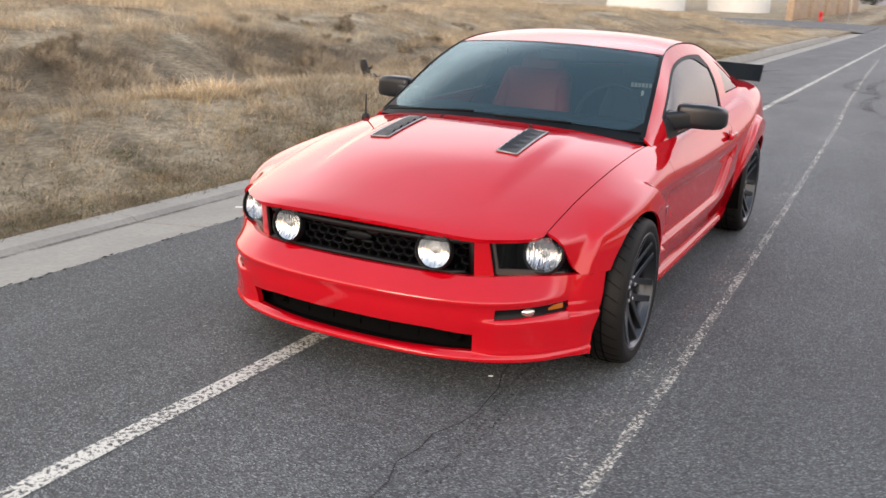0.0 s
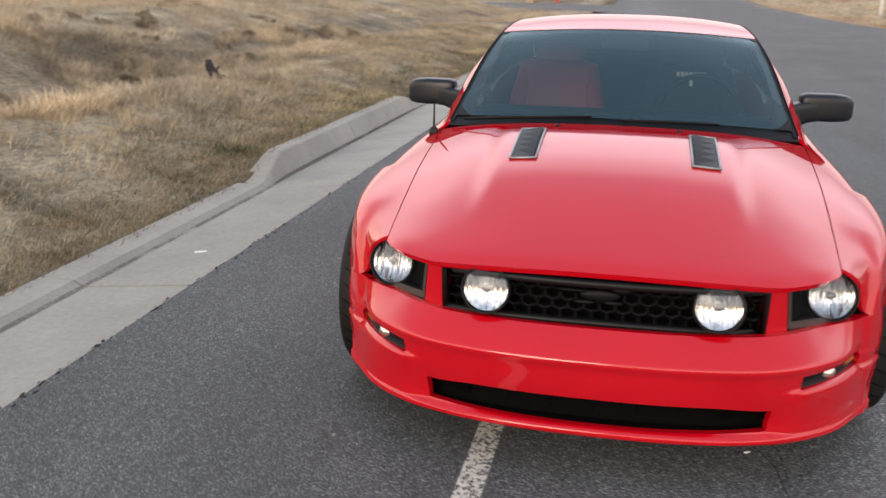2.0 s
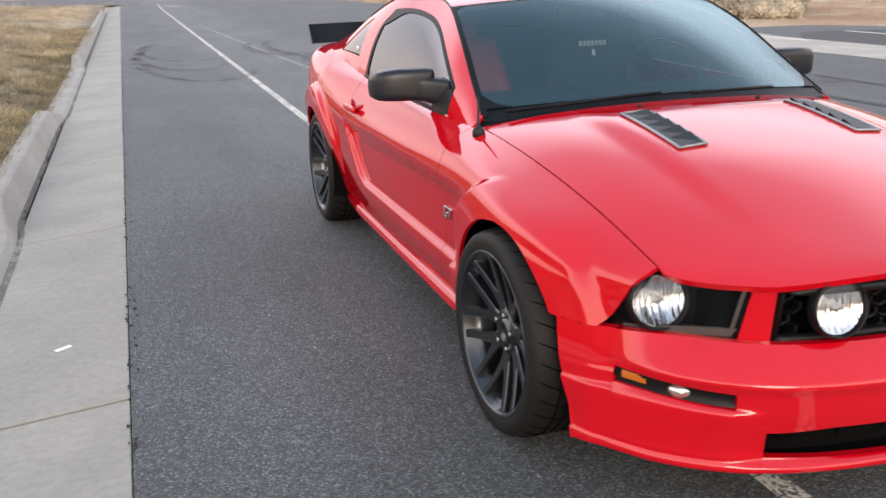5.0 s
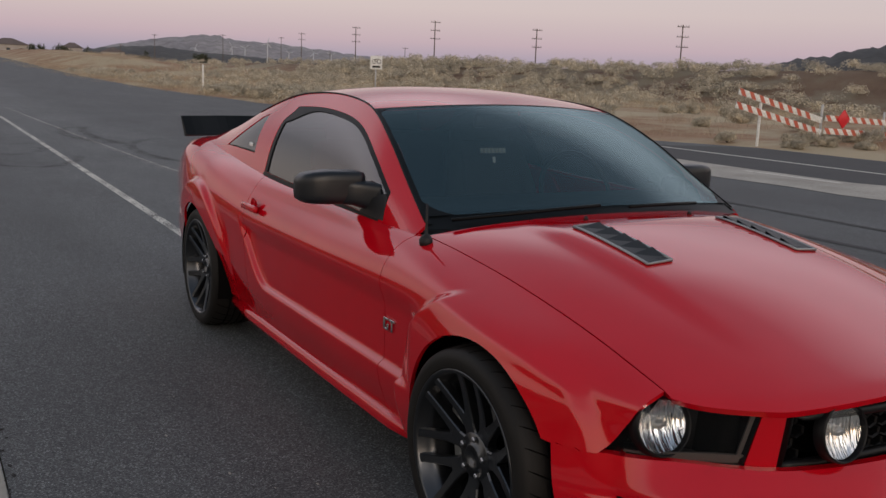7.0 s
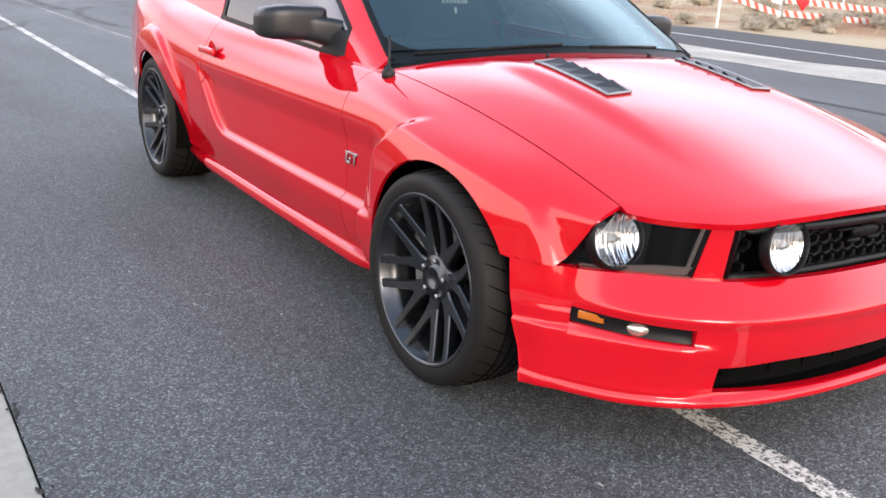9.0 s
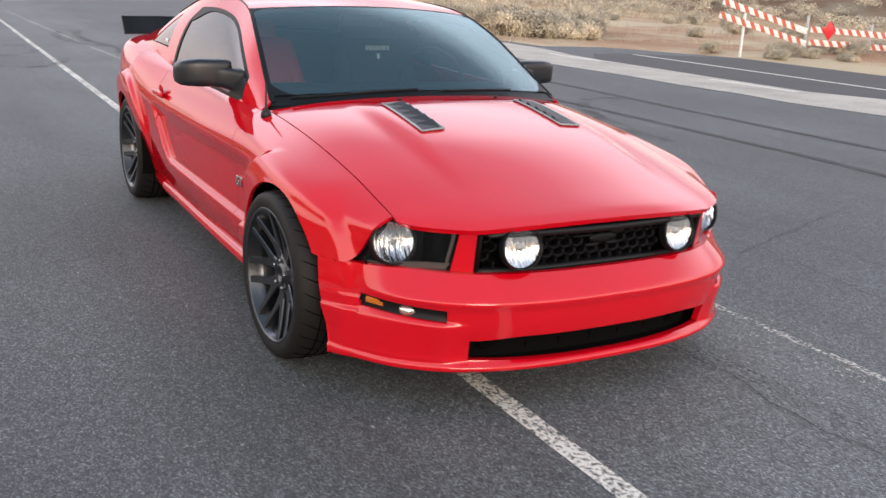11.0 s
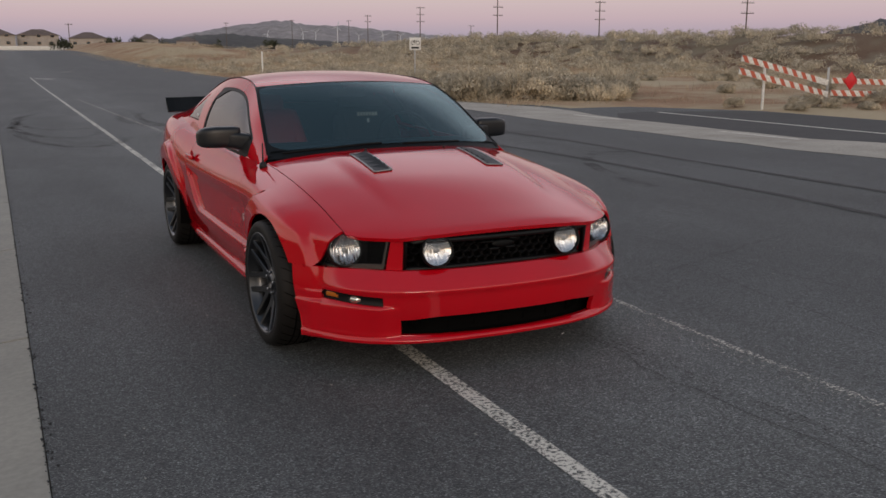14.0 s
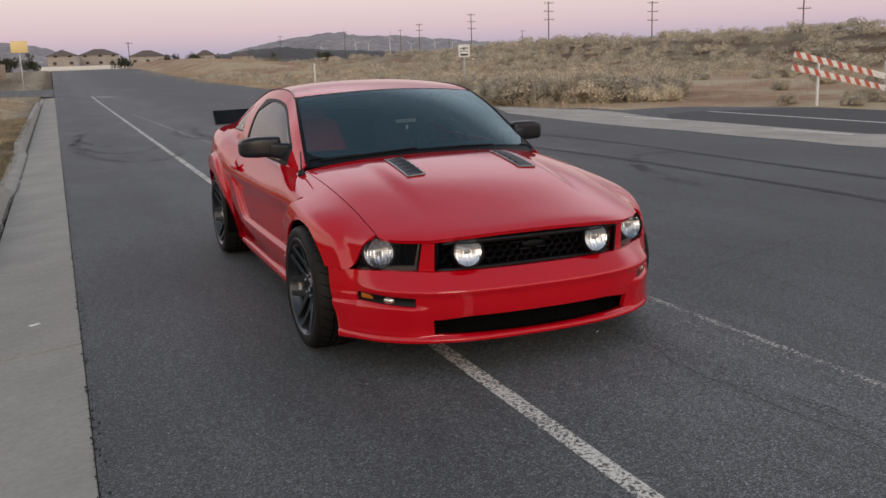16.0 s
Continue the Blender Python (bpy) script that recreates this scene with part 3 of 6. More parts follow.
panel("front_fender", fender_fn, 120, 140, arches=(0.0,), drop=lambda c: c.z < 0.484 and c.y < -0.05)
door = panel("door", lambda u, v: body(0.615 + gap + (1.99 - 0.615 - gap) * v, 3.12 + 4.88 * u), 110, 96, vs=[0.72 * i / 36 for i in range(36)] + [0.72 + 0.28 * i / 64 for i in range(65)])
panel("rear_quarter_panel", lambda u, v: body(1.99 + gap + (3.72 - 1.99) * v, 3.12 + 4.88 * u), 110, 110, vs=[0.13 * i / 36 for i in range(36)] + [0.13 + 0.57 * i / 84 for i in range(84)] + [0.70 + 0.30 * i / 16 for i in range(17)], arches=(2.72,))
panel("trunk_lid", whole(lambda u, v: body(3.24 + 0.47 * v, 3.10 * u)), 24, 10, sides=(1,))
panel("rear_bumper", whole(lambda u, v: Vector((0.66 * u, 3.745 - 0.03 * u ** 4, 0.90 - 0.60 * v)) + Vector((0, 0.05 * math.sin(math.pi * v), 0))), 24, 8, sides=(1,), hub=(0, 3.0, 0.6))
for s in (1, -1):
    skirt = bm_tube([(s * 0.830, 0.36, 0.222), (s * 0.822, 0.60, 0.208), (s * 0.815, 1.3, 0.204), (s * 0.808, 2.1, 0.206), (s * 0.806, 2.37, 0.220)], 0.036, 12, taper=[0.5, 1, 1, 1, 0.7])
    part("side_skirt", skirt, PAINT, car)

# dark inner hull, added to keep light out of the panel gaps
inner = part("underbody_block", bm_box(1.50, 3.1, 0.42, (0, 1.4, 0.42), 0.05), DARK, car)
part("engine_bay_block", bm_box(1.15, 0.95, 0.36, (0, -0.12, 0.46), 0.03), DARK, car)
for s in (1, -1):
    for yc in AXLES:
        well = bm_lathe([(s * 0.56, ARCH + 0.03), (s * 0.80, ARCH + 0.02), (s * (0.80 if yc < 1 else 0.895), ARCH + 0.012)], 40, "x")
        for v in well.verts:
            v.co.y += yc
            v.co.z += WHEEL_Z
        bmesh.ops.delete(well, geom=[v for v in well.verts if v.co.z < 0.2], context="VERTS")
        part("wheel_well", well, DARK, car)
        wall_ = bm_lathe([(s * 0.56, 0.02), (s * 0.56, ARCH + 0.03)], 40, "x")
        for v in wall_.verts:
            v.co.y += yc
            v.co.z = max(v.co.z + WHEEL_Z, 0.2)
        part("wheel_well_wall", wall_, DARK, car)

# ---- nose: grille, lamps ----
S_GR, S_ST, S_HL = 0.435, 0.505, 0.955


def nose_patch(s0, s1, z0, z1, inset=0.0):
    def f(u, v):
        s = s0 + (s1 - s0) * u
        za = z0(s) if callable(z0) else z0
        zb = z1(s) if callable(z1) else z1
        p = nose(s, za + (zb - za) * v)
        return p + Vector((0, inset, 0))
    return f


top = lambda s: hood_fn(min(1.0, spline(NOSE, s)[0] / 0.69), 0.0).z - 0.004 - 0.004 * smooth01(0.6, 0.8, s)


def hl_patch(s0, s1, z0, z1, inset=0.0):
    def f(u, v):
        a = s0(v) if callable(s0) else s0
        b = s1(v) if callable(s1) else s1
        s = a + (b - a) * u
        return nose(s, z0 + (z1(s) - z0) * v) + Vector((0, inset, 0))
    return f


panel("nose_strip", hl_patch(S_GR + 0.002, lambda q: hl_in(q) - 0.002, ZB, top), 6, 10, flange=0.03, hub=(0, 0.3, 0.5))
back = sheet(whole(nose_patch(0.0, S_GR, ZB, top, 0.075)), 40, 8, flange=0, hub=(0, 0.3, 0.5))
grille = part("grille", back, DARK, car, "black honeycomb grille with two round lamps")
frame_pts = [nose(S_GR * (t / 12), ZB + 0.006) + Vector((0, 0.012, 0)) for t in range(-12, 13)]
for i, p in enumerate(frame_pts):
    q = nose(abs(S_GR * (i - 12) / 12), ZB + 0.006)
    frame_pts[i] = Vector((math.copysign(q.x, i - 12), q.y + 0.012, q.z))
ring = frame_pts + [Vector((-p.x * -1, nose(S_GR * abs(i - 12) / 12, 0.64).y + 0.012, top(S_GR) - 0.016)) for i, p in reversed(list(enumerate(frame_pts)))]
part("grille_frame", bm_tube(ring + [ring[0]], 0.013, 8), SATIN, grille)


def honeycomb():
    bm = bmesh.new()
    r = 0.0255
    for row in range(5):
        for col in range(-14, 15):
            x = col * r * 1.80 + (row % 2) * r * 0.90
            z = ZB + 0.022 + row * 0.0315
            if abs(x) > 0.452 or abs(abs(x) - 0.335) < 0.066:
                continue
            s = next((k / 200 for k in range(200) if spline(NOSE, k / 200)[0] >= abs(x)), 0.43)
            y = nose(s, z).y + 0.030
            outer, innr, deep = [], [], []
            for t in range(6):
                a = math.radians(60 * t + 30)
                ca, sa = math.cos(a) * 1.04, math.sin(a) * 0.72
                outer.append(bm.verts.new((x + ca * r, y, z + sa * r)))
                innr.append(bm.verts.new((x + ca * r * 0.80, y + 0.004, z + sa * r * 0.74)))
                deep.append(bm.verts.new((x + ca * r * 0.78, y + 0.030, z + sa * r * 0.72)))
            for t in range(6):
                w = (t + 1) % 6
                bm.faces.new((outer[t], outer[w], innr[w], innr[t]))
                bm.faces.new((innr[t], innr[w], deep[w], deep[t]))
    return bm


tagged(part("mesh", honeycomb(), SATIN, grille, "black honeycomb mesh", smooth=False), kind="stuff")
emblem = bmesh.new()
for cx, cz, rx, rz in ((0.0, 0.0, 0.060, 0.017), (0.062, 0.020, 0.030, 0.010), (-0.080, 0.012, 0.045, 0.005), (0.040, -0.020, 0.028, 0.007), (-0.045, -0.022, 0.030, 0.007)):
    bmesh.ops.create_uvsphere(emblem, u_segments=16, v_segments=8, radius=1.0, matrix=Matrix.Translation((cx, -0.722, 0.575 + cz)) @ Matrix.Diagonal((rx, 0.008, rz, 1)))
part("emblem", emblem, FRIT, grille, "dark metal running emblem")


def round_lamp(name, centre, r, aim, parent, deep=0.05, bezel=SATIN):
    """A round lamp: bezel with a chrome bowl, a bulb and a ribbed clear lens."""
    m = look(centre, Vector(centre) + Vector(aim)) @ pose(0, 0, 0, 180, 0, 0)
    lamp = part(name, bm_lathe([(-deep, r * 0.98), (0.006, r * 1.0), (0.010, r * 1.04), (0.004, r * 1.09), (-deep * 0.9, r * 1.10)], 40, "z"), bezel, parent, "round clear lamp in a black bezel", m=m)
    part("reflector", bm_lathe([(-deep, 0.006), (-deep * 0.96, r * 0.22), (-deep * 0.80, r * 0.55), (-deep * 0.45, r * 0.82), (-0.006, r * 0.96)], 40, "z"), LAMPCHROME, lamp, "chrome reflector bowl")
    bulb = bm_tube([(0, 0, -deep), (0, 0, -deep * 0.5), (0, 0, -deep * 0.42)], r * 0.18, 12, taper=[1, 1, 0.4])
    bm_box(r * 0.40, r * 0.16, 0.006, (0, 0, -deep * 0.36), 0, bulb)
    part("bulb", bulb, GREYMETAL, lamp)
    bm = bmesh.new()
    n = 26
    lens = [[None] * (n + 1) for _ in range(n + 1)]
    for i in range(n + 1):
        for j in range(n + 1):
            a, b = 2 * i / n - 1, 2 * j / n - 1
            xx, yy = a * math.sqrt(1 - b * b / 2), b * math.sqrt(1 - a * a / 2)
            d = xx * xx + yy * yy
            lens[i][j] = bm.verts.new((xx * r * 0.99, yy * r * 0.99, 0.014 * (1 - d) + 0.0013 * math.cos(xx * 34) * (1 - d)))
    for i in range(n):
        for j in range(n):
            bm.faces.new((lens[i][j], lens[i + 1][j], lens[i + 1][j + 1], lens[i][j + 1]))
    part("lens", bm, CLEAR, lamp, "ribbed clear lens")
    return lamp


for s in (1, -1):
    c = nose(0.31, 0.568)
    round_lamp("grille_lamp", (s * 0.333, c.y - 0.018, 0.570), 0.068, (s * 0.06, -1, 0.16), car, 0.026)
    # headlight: black pocket, lamp, clear cover
    pocket = sheet(hl_patch(hl_in, hl_out, ZB + 0.003, top), 20, 10, flange=0.0, side=s, hub=(0, 0.3, 0.5))
    pocket.normal_update()
    rim = [e for e in pocket.edges if e.is_boundary]
    faces = list(pocket.faces)
    moved = {v: v.normal.copy() for v in pocket.verts}
    ex = bmesh.ops.extrude_edge_only(pocket, edges=rim)["geom"]
    keep = {tuple(round(q, 6) for q in v.co): v for v in ex if isinstance(v, bmesh.types.BMVert)}
    for v, nn in moved.items():
        v.co += Vector((-s * 0.016, 0.095, 0))
    hl = part("headlight", pocket, SATIN, car, "headlight with a round chrome lamp in a black housing", smooth=False)
    p = nose(0.678, 0.567)
    round_lamp("lamp", (s * (p.x - 0.004), p.y + 0.026, 0.560), 0.071, (s * 0.14, -1, 0.26), hl, 0.032)
    part("bezel", sheet(hl_patch(lambda q: hl_in(q) + 0.012, lambda q: hl_out(0) - 0.045, ZB + 0.006, lambda q: ZB + 0.006 + 0.022 * (1 - 0.75 * smooth01(0.56, 0.74, q)), 0.010), 16, 4, flange=0.006, side=s, hub=(0, 0.3, 0.5)), BEZEL, hl, "dull grey bezel along the foot of the headlight")
    part("bezel", sheet(hl_patch(lambda q: hl_in(q) + 0.004, lambda q: hl_in(q) + 0.013, ZB + 0.008, lambda q: top(q) - 0.006, 0.010), 3, 10, flange=0.006, side=s, hub=(0, 0.3, 0.5)), BEZEL, hl, "dull grey bezel beside the grille")
    part("cover", sheet(hl_patch(lambda q: hl_in(q) + 0.002, lambda q: hl_out(q) - 0.002, ZB + 0.005, lambda q: top(q) - 0.002, -0.001), 20, 8, flange=0.0, side=s, hub=(0, 0.3, 0.5)), CLEAR, hl, "clear plastic headlight cover")

# ---- bumper ----
def bumper_patch(s0, s1, z0, z1, inset=0.0):
    def f(u, v):
        s = s0 + (s1 - s0) * u
        za = z0(s) if callable(z0) else z0
        zb = z1(s) if callable(z1) else z1
        return bumper(s, za + (zb - za) * v) + Vector((0, inset, 0))
    return f


INT_S, INT_LO, INT_HI = 0.480, 0.190, 0.284
FOG0, FOG1 = 0.545, 0.835
in_lo = lambda s: INT_LO + 0.010 * (s / INT_S) ** 2
in_hi = lambda s: INT_HI - 0.012 * smooth01(0.30, INT_S, s)
fog_lo = lambda s: 0.335 + 0.012 * (s - FOG0) / (FOG1 - FOG0)
fog_hi = lambda s: 0.378 + 0.012 * (s - FOG0) / (FOG1 - FOG0)
bump_parts = bmesh.new()


def add_patch(target, fn, nu, nv):
    for s in (1, -1):
        rows = []
        for i in range(nu + 1):
            row = []
            for j in range(nv + 1):
                p = fn(i / nu, j / nv)
                row.append(target.verts.new((p.x * s, p.y, p.z)))
            rows.append(row)
        for r0, r1 in zip(rows, rows[1:]):
            for j in range(nv):
                target.faces.new((r0[j], r0[j + 1], r1[j + 1], r1[j]) if s < 0 else (r0[j], r1[j], r1[j + 1], r0[j + 1]))


cut = 0.31
add_patch(bump_parts, bumper_patch(0, INT_S, 0.158, in_lo), 30, 5)
add_patch(bump_parts, bumper_patch(0, INT_S, in_hi, cut), 30, 5)
add_patch(bump_parts, bumper_patch(INT_S, FOG0, 0.158, cut), 8, 26)
add_patch(bump_parts, bumper_patch(FOG0, FOG1, 0.158, cut), 20, 26)
add_patch(bump_parts, bumper_patch(FOG1, 1.0, 0.158, cut), 14, 26)
add_patch(bump_parts, bumper_patch(0, FOG0, cut, 0.484), 38, 30)
add_patch(bump_parts, bumper_patch(FOG0, FOG1, cut, fog_lo), 20, 3)
add_patch(bump_parts, bumper_patch(FOG0, FOG1, fog_hi, 0.484), 20, 22)
add_patch(bump_parts, bumper_patch(FOG1, 1.0, cut, 0.484), 14, 30)
bmesh.ops.remove_doubles(bump_parts, verts=bump_parts.verts, dist=0.0008)
bmesh.ops.recalc_face_normals(bump_parts, faces=bump_parts.faces)
rim = [e for e in bump_parts.edges if e.is_boundary]
for e in rim:
    e.smooth = False
ex = [g for g in bmesh.ops.extrude_edge_only(bump_parts, edges=rim)["geom"] if isinstance(g, bmesh.types.BMVert)]
for v in ex:
    v.co.y += 0.022 if v.co.y < -0.45 else 0.004
    v.co.x *= 0.985 if v.co.y < -0.45 else 0.96
front_bumper = part("front_bumper", bump_parts, PAINT, car)
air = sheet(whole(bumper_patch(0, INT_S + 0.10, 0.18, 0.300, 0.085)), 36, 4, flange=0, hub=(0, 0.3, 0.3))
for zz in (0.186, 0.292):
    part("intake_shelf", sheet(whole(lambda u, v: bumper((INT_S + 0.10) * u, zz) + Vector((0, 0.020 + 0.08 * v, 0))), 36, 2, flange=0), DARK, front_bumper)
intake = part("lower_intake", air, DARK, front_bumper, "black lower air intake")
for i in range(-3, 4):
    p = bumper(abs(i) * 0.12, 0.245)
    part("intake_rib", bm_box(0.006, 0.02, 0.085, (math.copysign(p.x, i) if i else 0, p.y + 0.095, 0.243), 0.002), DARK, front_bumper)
for s in (1, -1):
    part("intake_lamp", bm_lathe([(-0.765 + 0.06, 0.001), (-0.765 + 0.04, 0.026), (-0.765 + 0.02, 0.03), (-0.765 + 0.05, 0.034)], 20, "y"), DARK, front_bumper, m=pose(s * 0.41, 0.05, 0.243))
    slot = sheet(bumper_patch(FOG0 - 0.01, FOG1 + 0.01, lambda q: fog_lo(q) - 0.008, lambda q: fog_hi(q) + 0.008, 0.024), 18, 3, flange=0, side=s, hub=(0, 0.3, 0.35))
    sl = part("turn_lamp", slot, SATIN, front_bumper, "narrow dark lamp slot with amber and clear lenses")
    part("amber_reflector", sheet(bumper_patch(0.735, 0.80, lambda q: fog_lo(q) + 0.014, lambda q: fog_hi(q) - 0.009, 0.022), 6, 2, flange=0, side=s), AMBER, sl)
    q = bumper(0.655, 0.360)
    bulb = bm_lathe([(0.0, 0.0005), (0.003, 0.011), (0.010, 0.018), (0.022, 0.021)], 20, "y")
    for v_ in bulb.verts:
        v_.co.x *= 1.5
    part("clear_lamp", bulb, FOGLENS, sl, "small clear bulb", m=pose(s * q.x, q.y + 0.008, 0.357, 0, 0, s * 28))

# ---- cabin ----
panel("roof", whole(roof), 44, 34, sides=(1,), flange=0.01)
part("windshield_trim", sheet(whole(lambda u, v: windshield(u * 1.0, -0.03 + 1.05 * v) - Vector((0, -0.002, 0.004))), 40, 2, flange=0, vs=[0, 0.085, 0.10]), FRIT, car)
for s in (1, -1):
    part("windshield_trim", sheet(lambda u, v: windshield(0.975 + 0.025 * u, v), 3, 24, flange=0.004, side=s), FRIT, car)
part("windshield_trim", sheet(whole(lambda u, v: windshield(u, 0.978 + 0.022 * v)), 40, 3, flange=0.004), FRIT, car)
for s in (1, -1):
    part("windshield_trim", sheet(lambda u, v: windshield(0.84 + 0.137 * u, 0.05 + 0.105 * u ** 2.2 * v) + Vector((0, -0.001, 0.0015)), 12, 3, flange=0, side=s), FRIT, car)
    part("windshield_trim", sheet(lambda u, v: windshield(0.90 + 0.077 * u, 0.98 - 0.05 * u ** 2.2 * v) + Vector((0, -0.001, 0.0015)), 10, 3, flange=0, side=s), FRIT, car)
ws = part("windshield", sheet(whole(lambda u, v: windshield(u * 0.977, 0.05 + 0.930 * v)), 44, 24, flange=0), WINDSHIELD, car, "dark tinted windshield")
ws.visible_shadow = False
part("rear_glass", sheet(whole(rear_glass), 24, 14, flange=0), BACKGLASS, car)
cowl = sheet(whole(lambda u, v: Vector((0.715 * u, 0.45 + 0.10 * u * u + 0.115 * v, 0.878 - 0.045 * u * u + 0.006 * v))), 30, 4, flange=0)
part("cowl", cowl, BLACK, car, "black plastic cowl under the wipers")


def cabin_patch(y0, y1, w0, w1, out=0.0):
    """u up from the belt, v along the car. y0, y1 may follow u; w0, w1 may follow y."""
    def f(u, v):
        q, y = u, 1.6
        for _ in range(4):
            a = y0(q) if callable(y0) else y0
            b = y1(q) if callable(y1) else y1
            y = a + (b - a) * v
            wa = w0(y) if callable(w0) else w0
            wb = w1(y) if callable(w1) else w1
            q = min(1.0, max(0.0, (wa + (wb - wa) * u - W0) / max(0.01, rail(y) - W0)))
        wa = w0(y) if callable(w0) else w0
        wb = w1(y) if callable(w1) else w1
        return side_of_cabin(y, wa + (wb - wa) * u) + Vector((out, 0, 0))
    return f


def flank(y):
    return (side_of_cabin(y, 1.0) - side_of_cabin(y, 0.0)).length


W0 = 0.045
rail = lambda y: max(W0, 1 - 0.072 / flank(y))
pane_top = lambda y: max(W0, 1 - (0.092 + 0.062 * smooth01(1.70, 2.08, y) ** 2) / flank(y))
sail_front = lambda q: 0.83 + 0.03 * q
sail_rear = lambda q: sail_front(q) + 0.008 + 0.165 * max(0.0, 1 - q / 0.92)
door_rear = lambda q: 2.00 + 0.10 * q - 0.09 * smooth01(0.70, 1.0, q) ** 1.5
post_rear = lambda q: 2.22 + 0.15 * q
qtr_rear = lambda q: 2.78 - 0.10 * q - 0.23 * q * q
panel("roof_rail", cabin_patch(0.62, 3.24, rail, 1.0), 6, 90)
panel("belt", cabin_patch(0.62, 3.24, 0.0, W0), 2, 90, flange=0.004)
panel("pillar_foot", cabin_patch(0.62, sail_front, W0, rail), 10, 14, flange=0.004)
panel("pillar", cabin_patch(lambda q: door_rear(q) + 0.034, post_rear, W0, rail), 18, 6)
panel("rear_pillar", cabin_patch(qtr_rear, 3.24, W0, rail), 24, 34)
panel("quarter_sill", cabin_patch(post_rear, qtr_rear, W0, 0.20), 4, 10, flange=0.004)
panel("window_trim", cabin_patch(sail_front, lambda q: door_rear(q) + 0.034, pane_top, lambda y: rail(y) - 0.004, -0.001), 3, 40, FRIT)
panel("window_trim", cabin_patch(0.86, lambda q: door_rear(0) + 0.034, 0.0, W0, 0.002), 2, 40, FRIT)
panel("window_trim", cabin_patch(door_rear, lambda q: door_rear(q) + 0.032, W0, pane_top, -0.001), 18, 3, FRIT)
panel("mirror_sail", cabin_patch(sail_front, sail_rear, W0, pane_top, 0.001), 12, 6, BLACK)
for ob in panel("side_window", cabin_patch(sail_rear, door_rear, W0, pane_top, -0.006), 20, 30, SIDEGLASS, flange=0, label="dark tinted door glass"):
    ob.visible_shadow = False
panel("quarter_window", cabin_patch(lambda q: post_rear(q) + 0.012, lambda q: qtr_rear(q) - 0.012, 0.22, lambda y: rail(y) - 0.02, -0.004), 16, 16, SIDEGLASS, flange=0)
panel("quarter_trim", cabin_patch(post_rear, qtr_rear, 0.20, rail, -0.010), 16, 16, FRIT, flange=0)
for s in (1, -1):
    pts = [Vector((s * (spline(ROOF_EDGE, y)[0] + 0.001), y, spline(ROOF_EDGE, y)[1] + 0.001)) for y in [0.63 + 0.06 * k for k in range(34)]]
    part("roof_moulding", bm_tube(pts, 0.0036, 6), FRIT, car)

sticker = bmesh.new()
for i in range(3):
    bm_box(0.003, 0.014, 0.018, (0, i * 0.017, 0), 0, sticker)
p = side_of_cabin(2.33, 0.30)
part("sticker", sticker, LETTER, car, "small white sticker of plain bars", m=pose(-p.x + 0.0005, 2.33, p.z, 0, 12, 0))

# interior
part("headliner", sheet(whole(lambda u, v: roof(u * 0.97, v) - Vector((0, 0, 0.02))), 24, 16, flange=0), SEATBLACK, car)
panel("inner_trim", cabin_patch(0.90, 3.20, lambda y: rail(y) - 0.01, 0.99, -0.014), 3, 50, SEATBLACK, flange=0)
panel("inner_trim", cabin_patch(lambda q: door_rear(q) + 0.03, post_rear, W0, rail, -0.014), 10, 4, SEATBLACK, flange=0)
panel("inner_trim", cabin_patch(qtr_rear, 3.20, W0, rail, -0.014), 10, 12, SEATBLACK, flange=0)
part("dashboard", bm_box(1.36, 0.36, 0.20, (0, 0.92, 0.80), 0.06), BLACK, car)
# upright panel, added to block light at the back of the cabin
part("cabin_bulkhead", bm_box(1.24, 0.06, 0.56, (0, 3.13, 0.70), 0.01), DARK, car)
part("cabin_floor", bm_box(1.40, 2.2, 0.06, (0, 1.9, 0.42), 0.02), DARK, car)


def seat(x, material, label, bar):
    st = part("seat", bm_box(0.50, 0.50, 0.16, (x, 1.62, 0.54), 0.05), material, car, label)
    bk = bm_box(0.48, 0.15, 0.52, (0, 0, 0.26), 0.06)
    for v in bk.verts:
        v.co.x *= 1 - 0.30 * max(0.0, v.co.z - 0.25)
    part("backrest", bk, material, st, m=pose(x, 1.84, 0.54, -14))
    part("headrest", bm_box(0.27 if bar is None else 0.34, 0.10, 0.20, (0, 0, 0.0), 0.04), material, st, m=pose(x, 1.99, 1.045 if bar is None else 1.02, -10))
    for k in (-1, 1):
        part("bolster", bm_tube([(x + k * 0.20, 1.80, 0.60), (x + k * 0.21, 1.86, 0.80), (x + k * 0.17, 1.93, 0.98)], 0.055, 10), material, st)
    if bar:
        b = bmesh.new()
        for i, w in enumerate((0.016, 0.018, 0.017, 0.017, 0.016, 0.018, 0.017)):
            bm_box(w, 0.006, 0.026, (-0.066 + i * 0.022, 0, 0), 0, b)
        part("stitched_bar", b, LETTER, st, "row of white stitched bars", m=pose(x, 1.864, 1.0, -14))
        part("stitched_mark", bm_box(0.016, 0.004, 0.03, (0, 0, 0), 0.003), LETTER, st, m=pose(x + 0.003, 1.853, 0.955, -14))


seat(-0.36, SEATRED, "red leather seat", None)
seat(0.345, SEATBLACK, "black racing seat", True)
part("steering_wheel", bm_lathe([(0.0, 0.175), (0.012, 0.187), (0.0, 0.199), (-0.012, 0.187)], 36, "y", closed=True), BLACK, car, m=pose(0.36, 1.20, 0.87, -22))
part("rear_view_mirror", bm_box(0.23, 0.03, 0.06, (0, 1.32, 1.175), 0.012), BLACK, car)
part("rear_seat", bm_box(1.10, 0.22, 0.56, (0, 2.55, 0.77), 0.08), SEATBLACK, car)

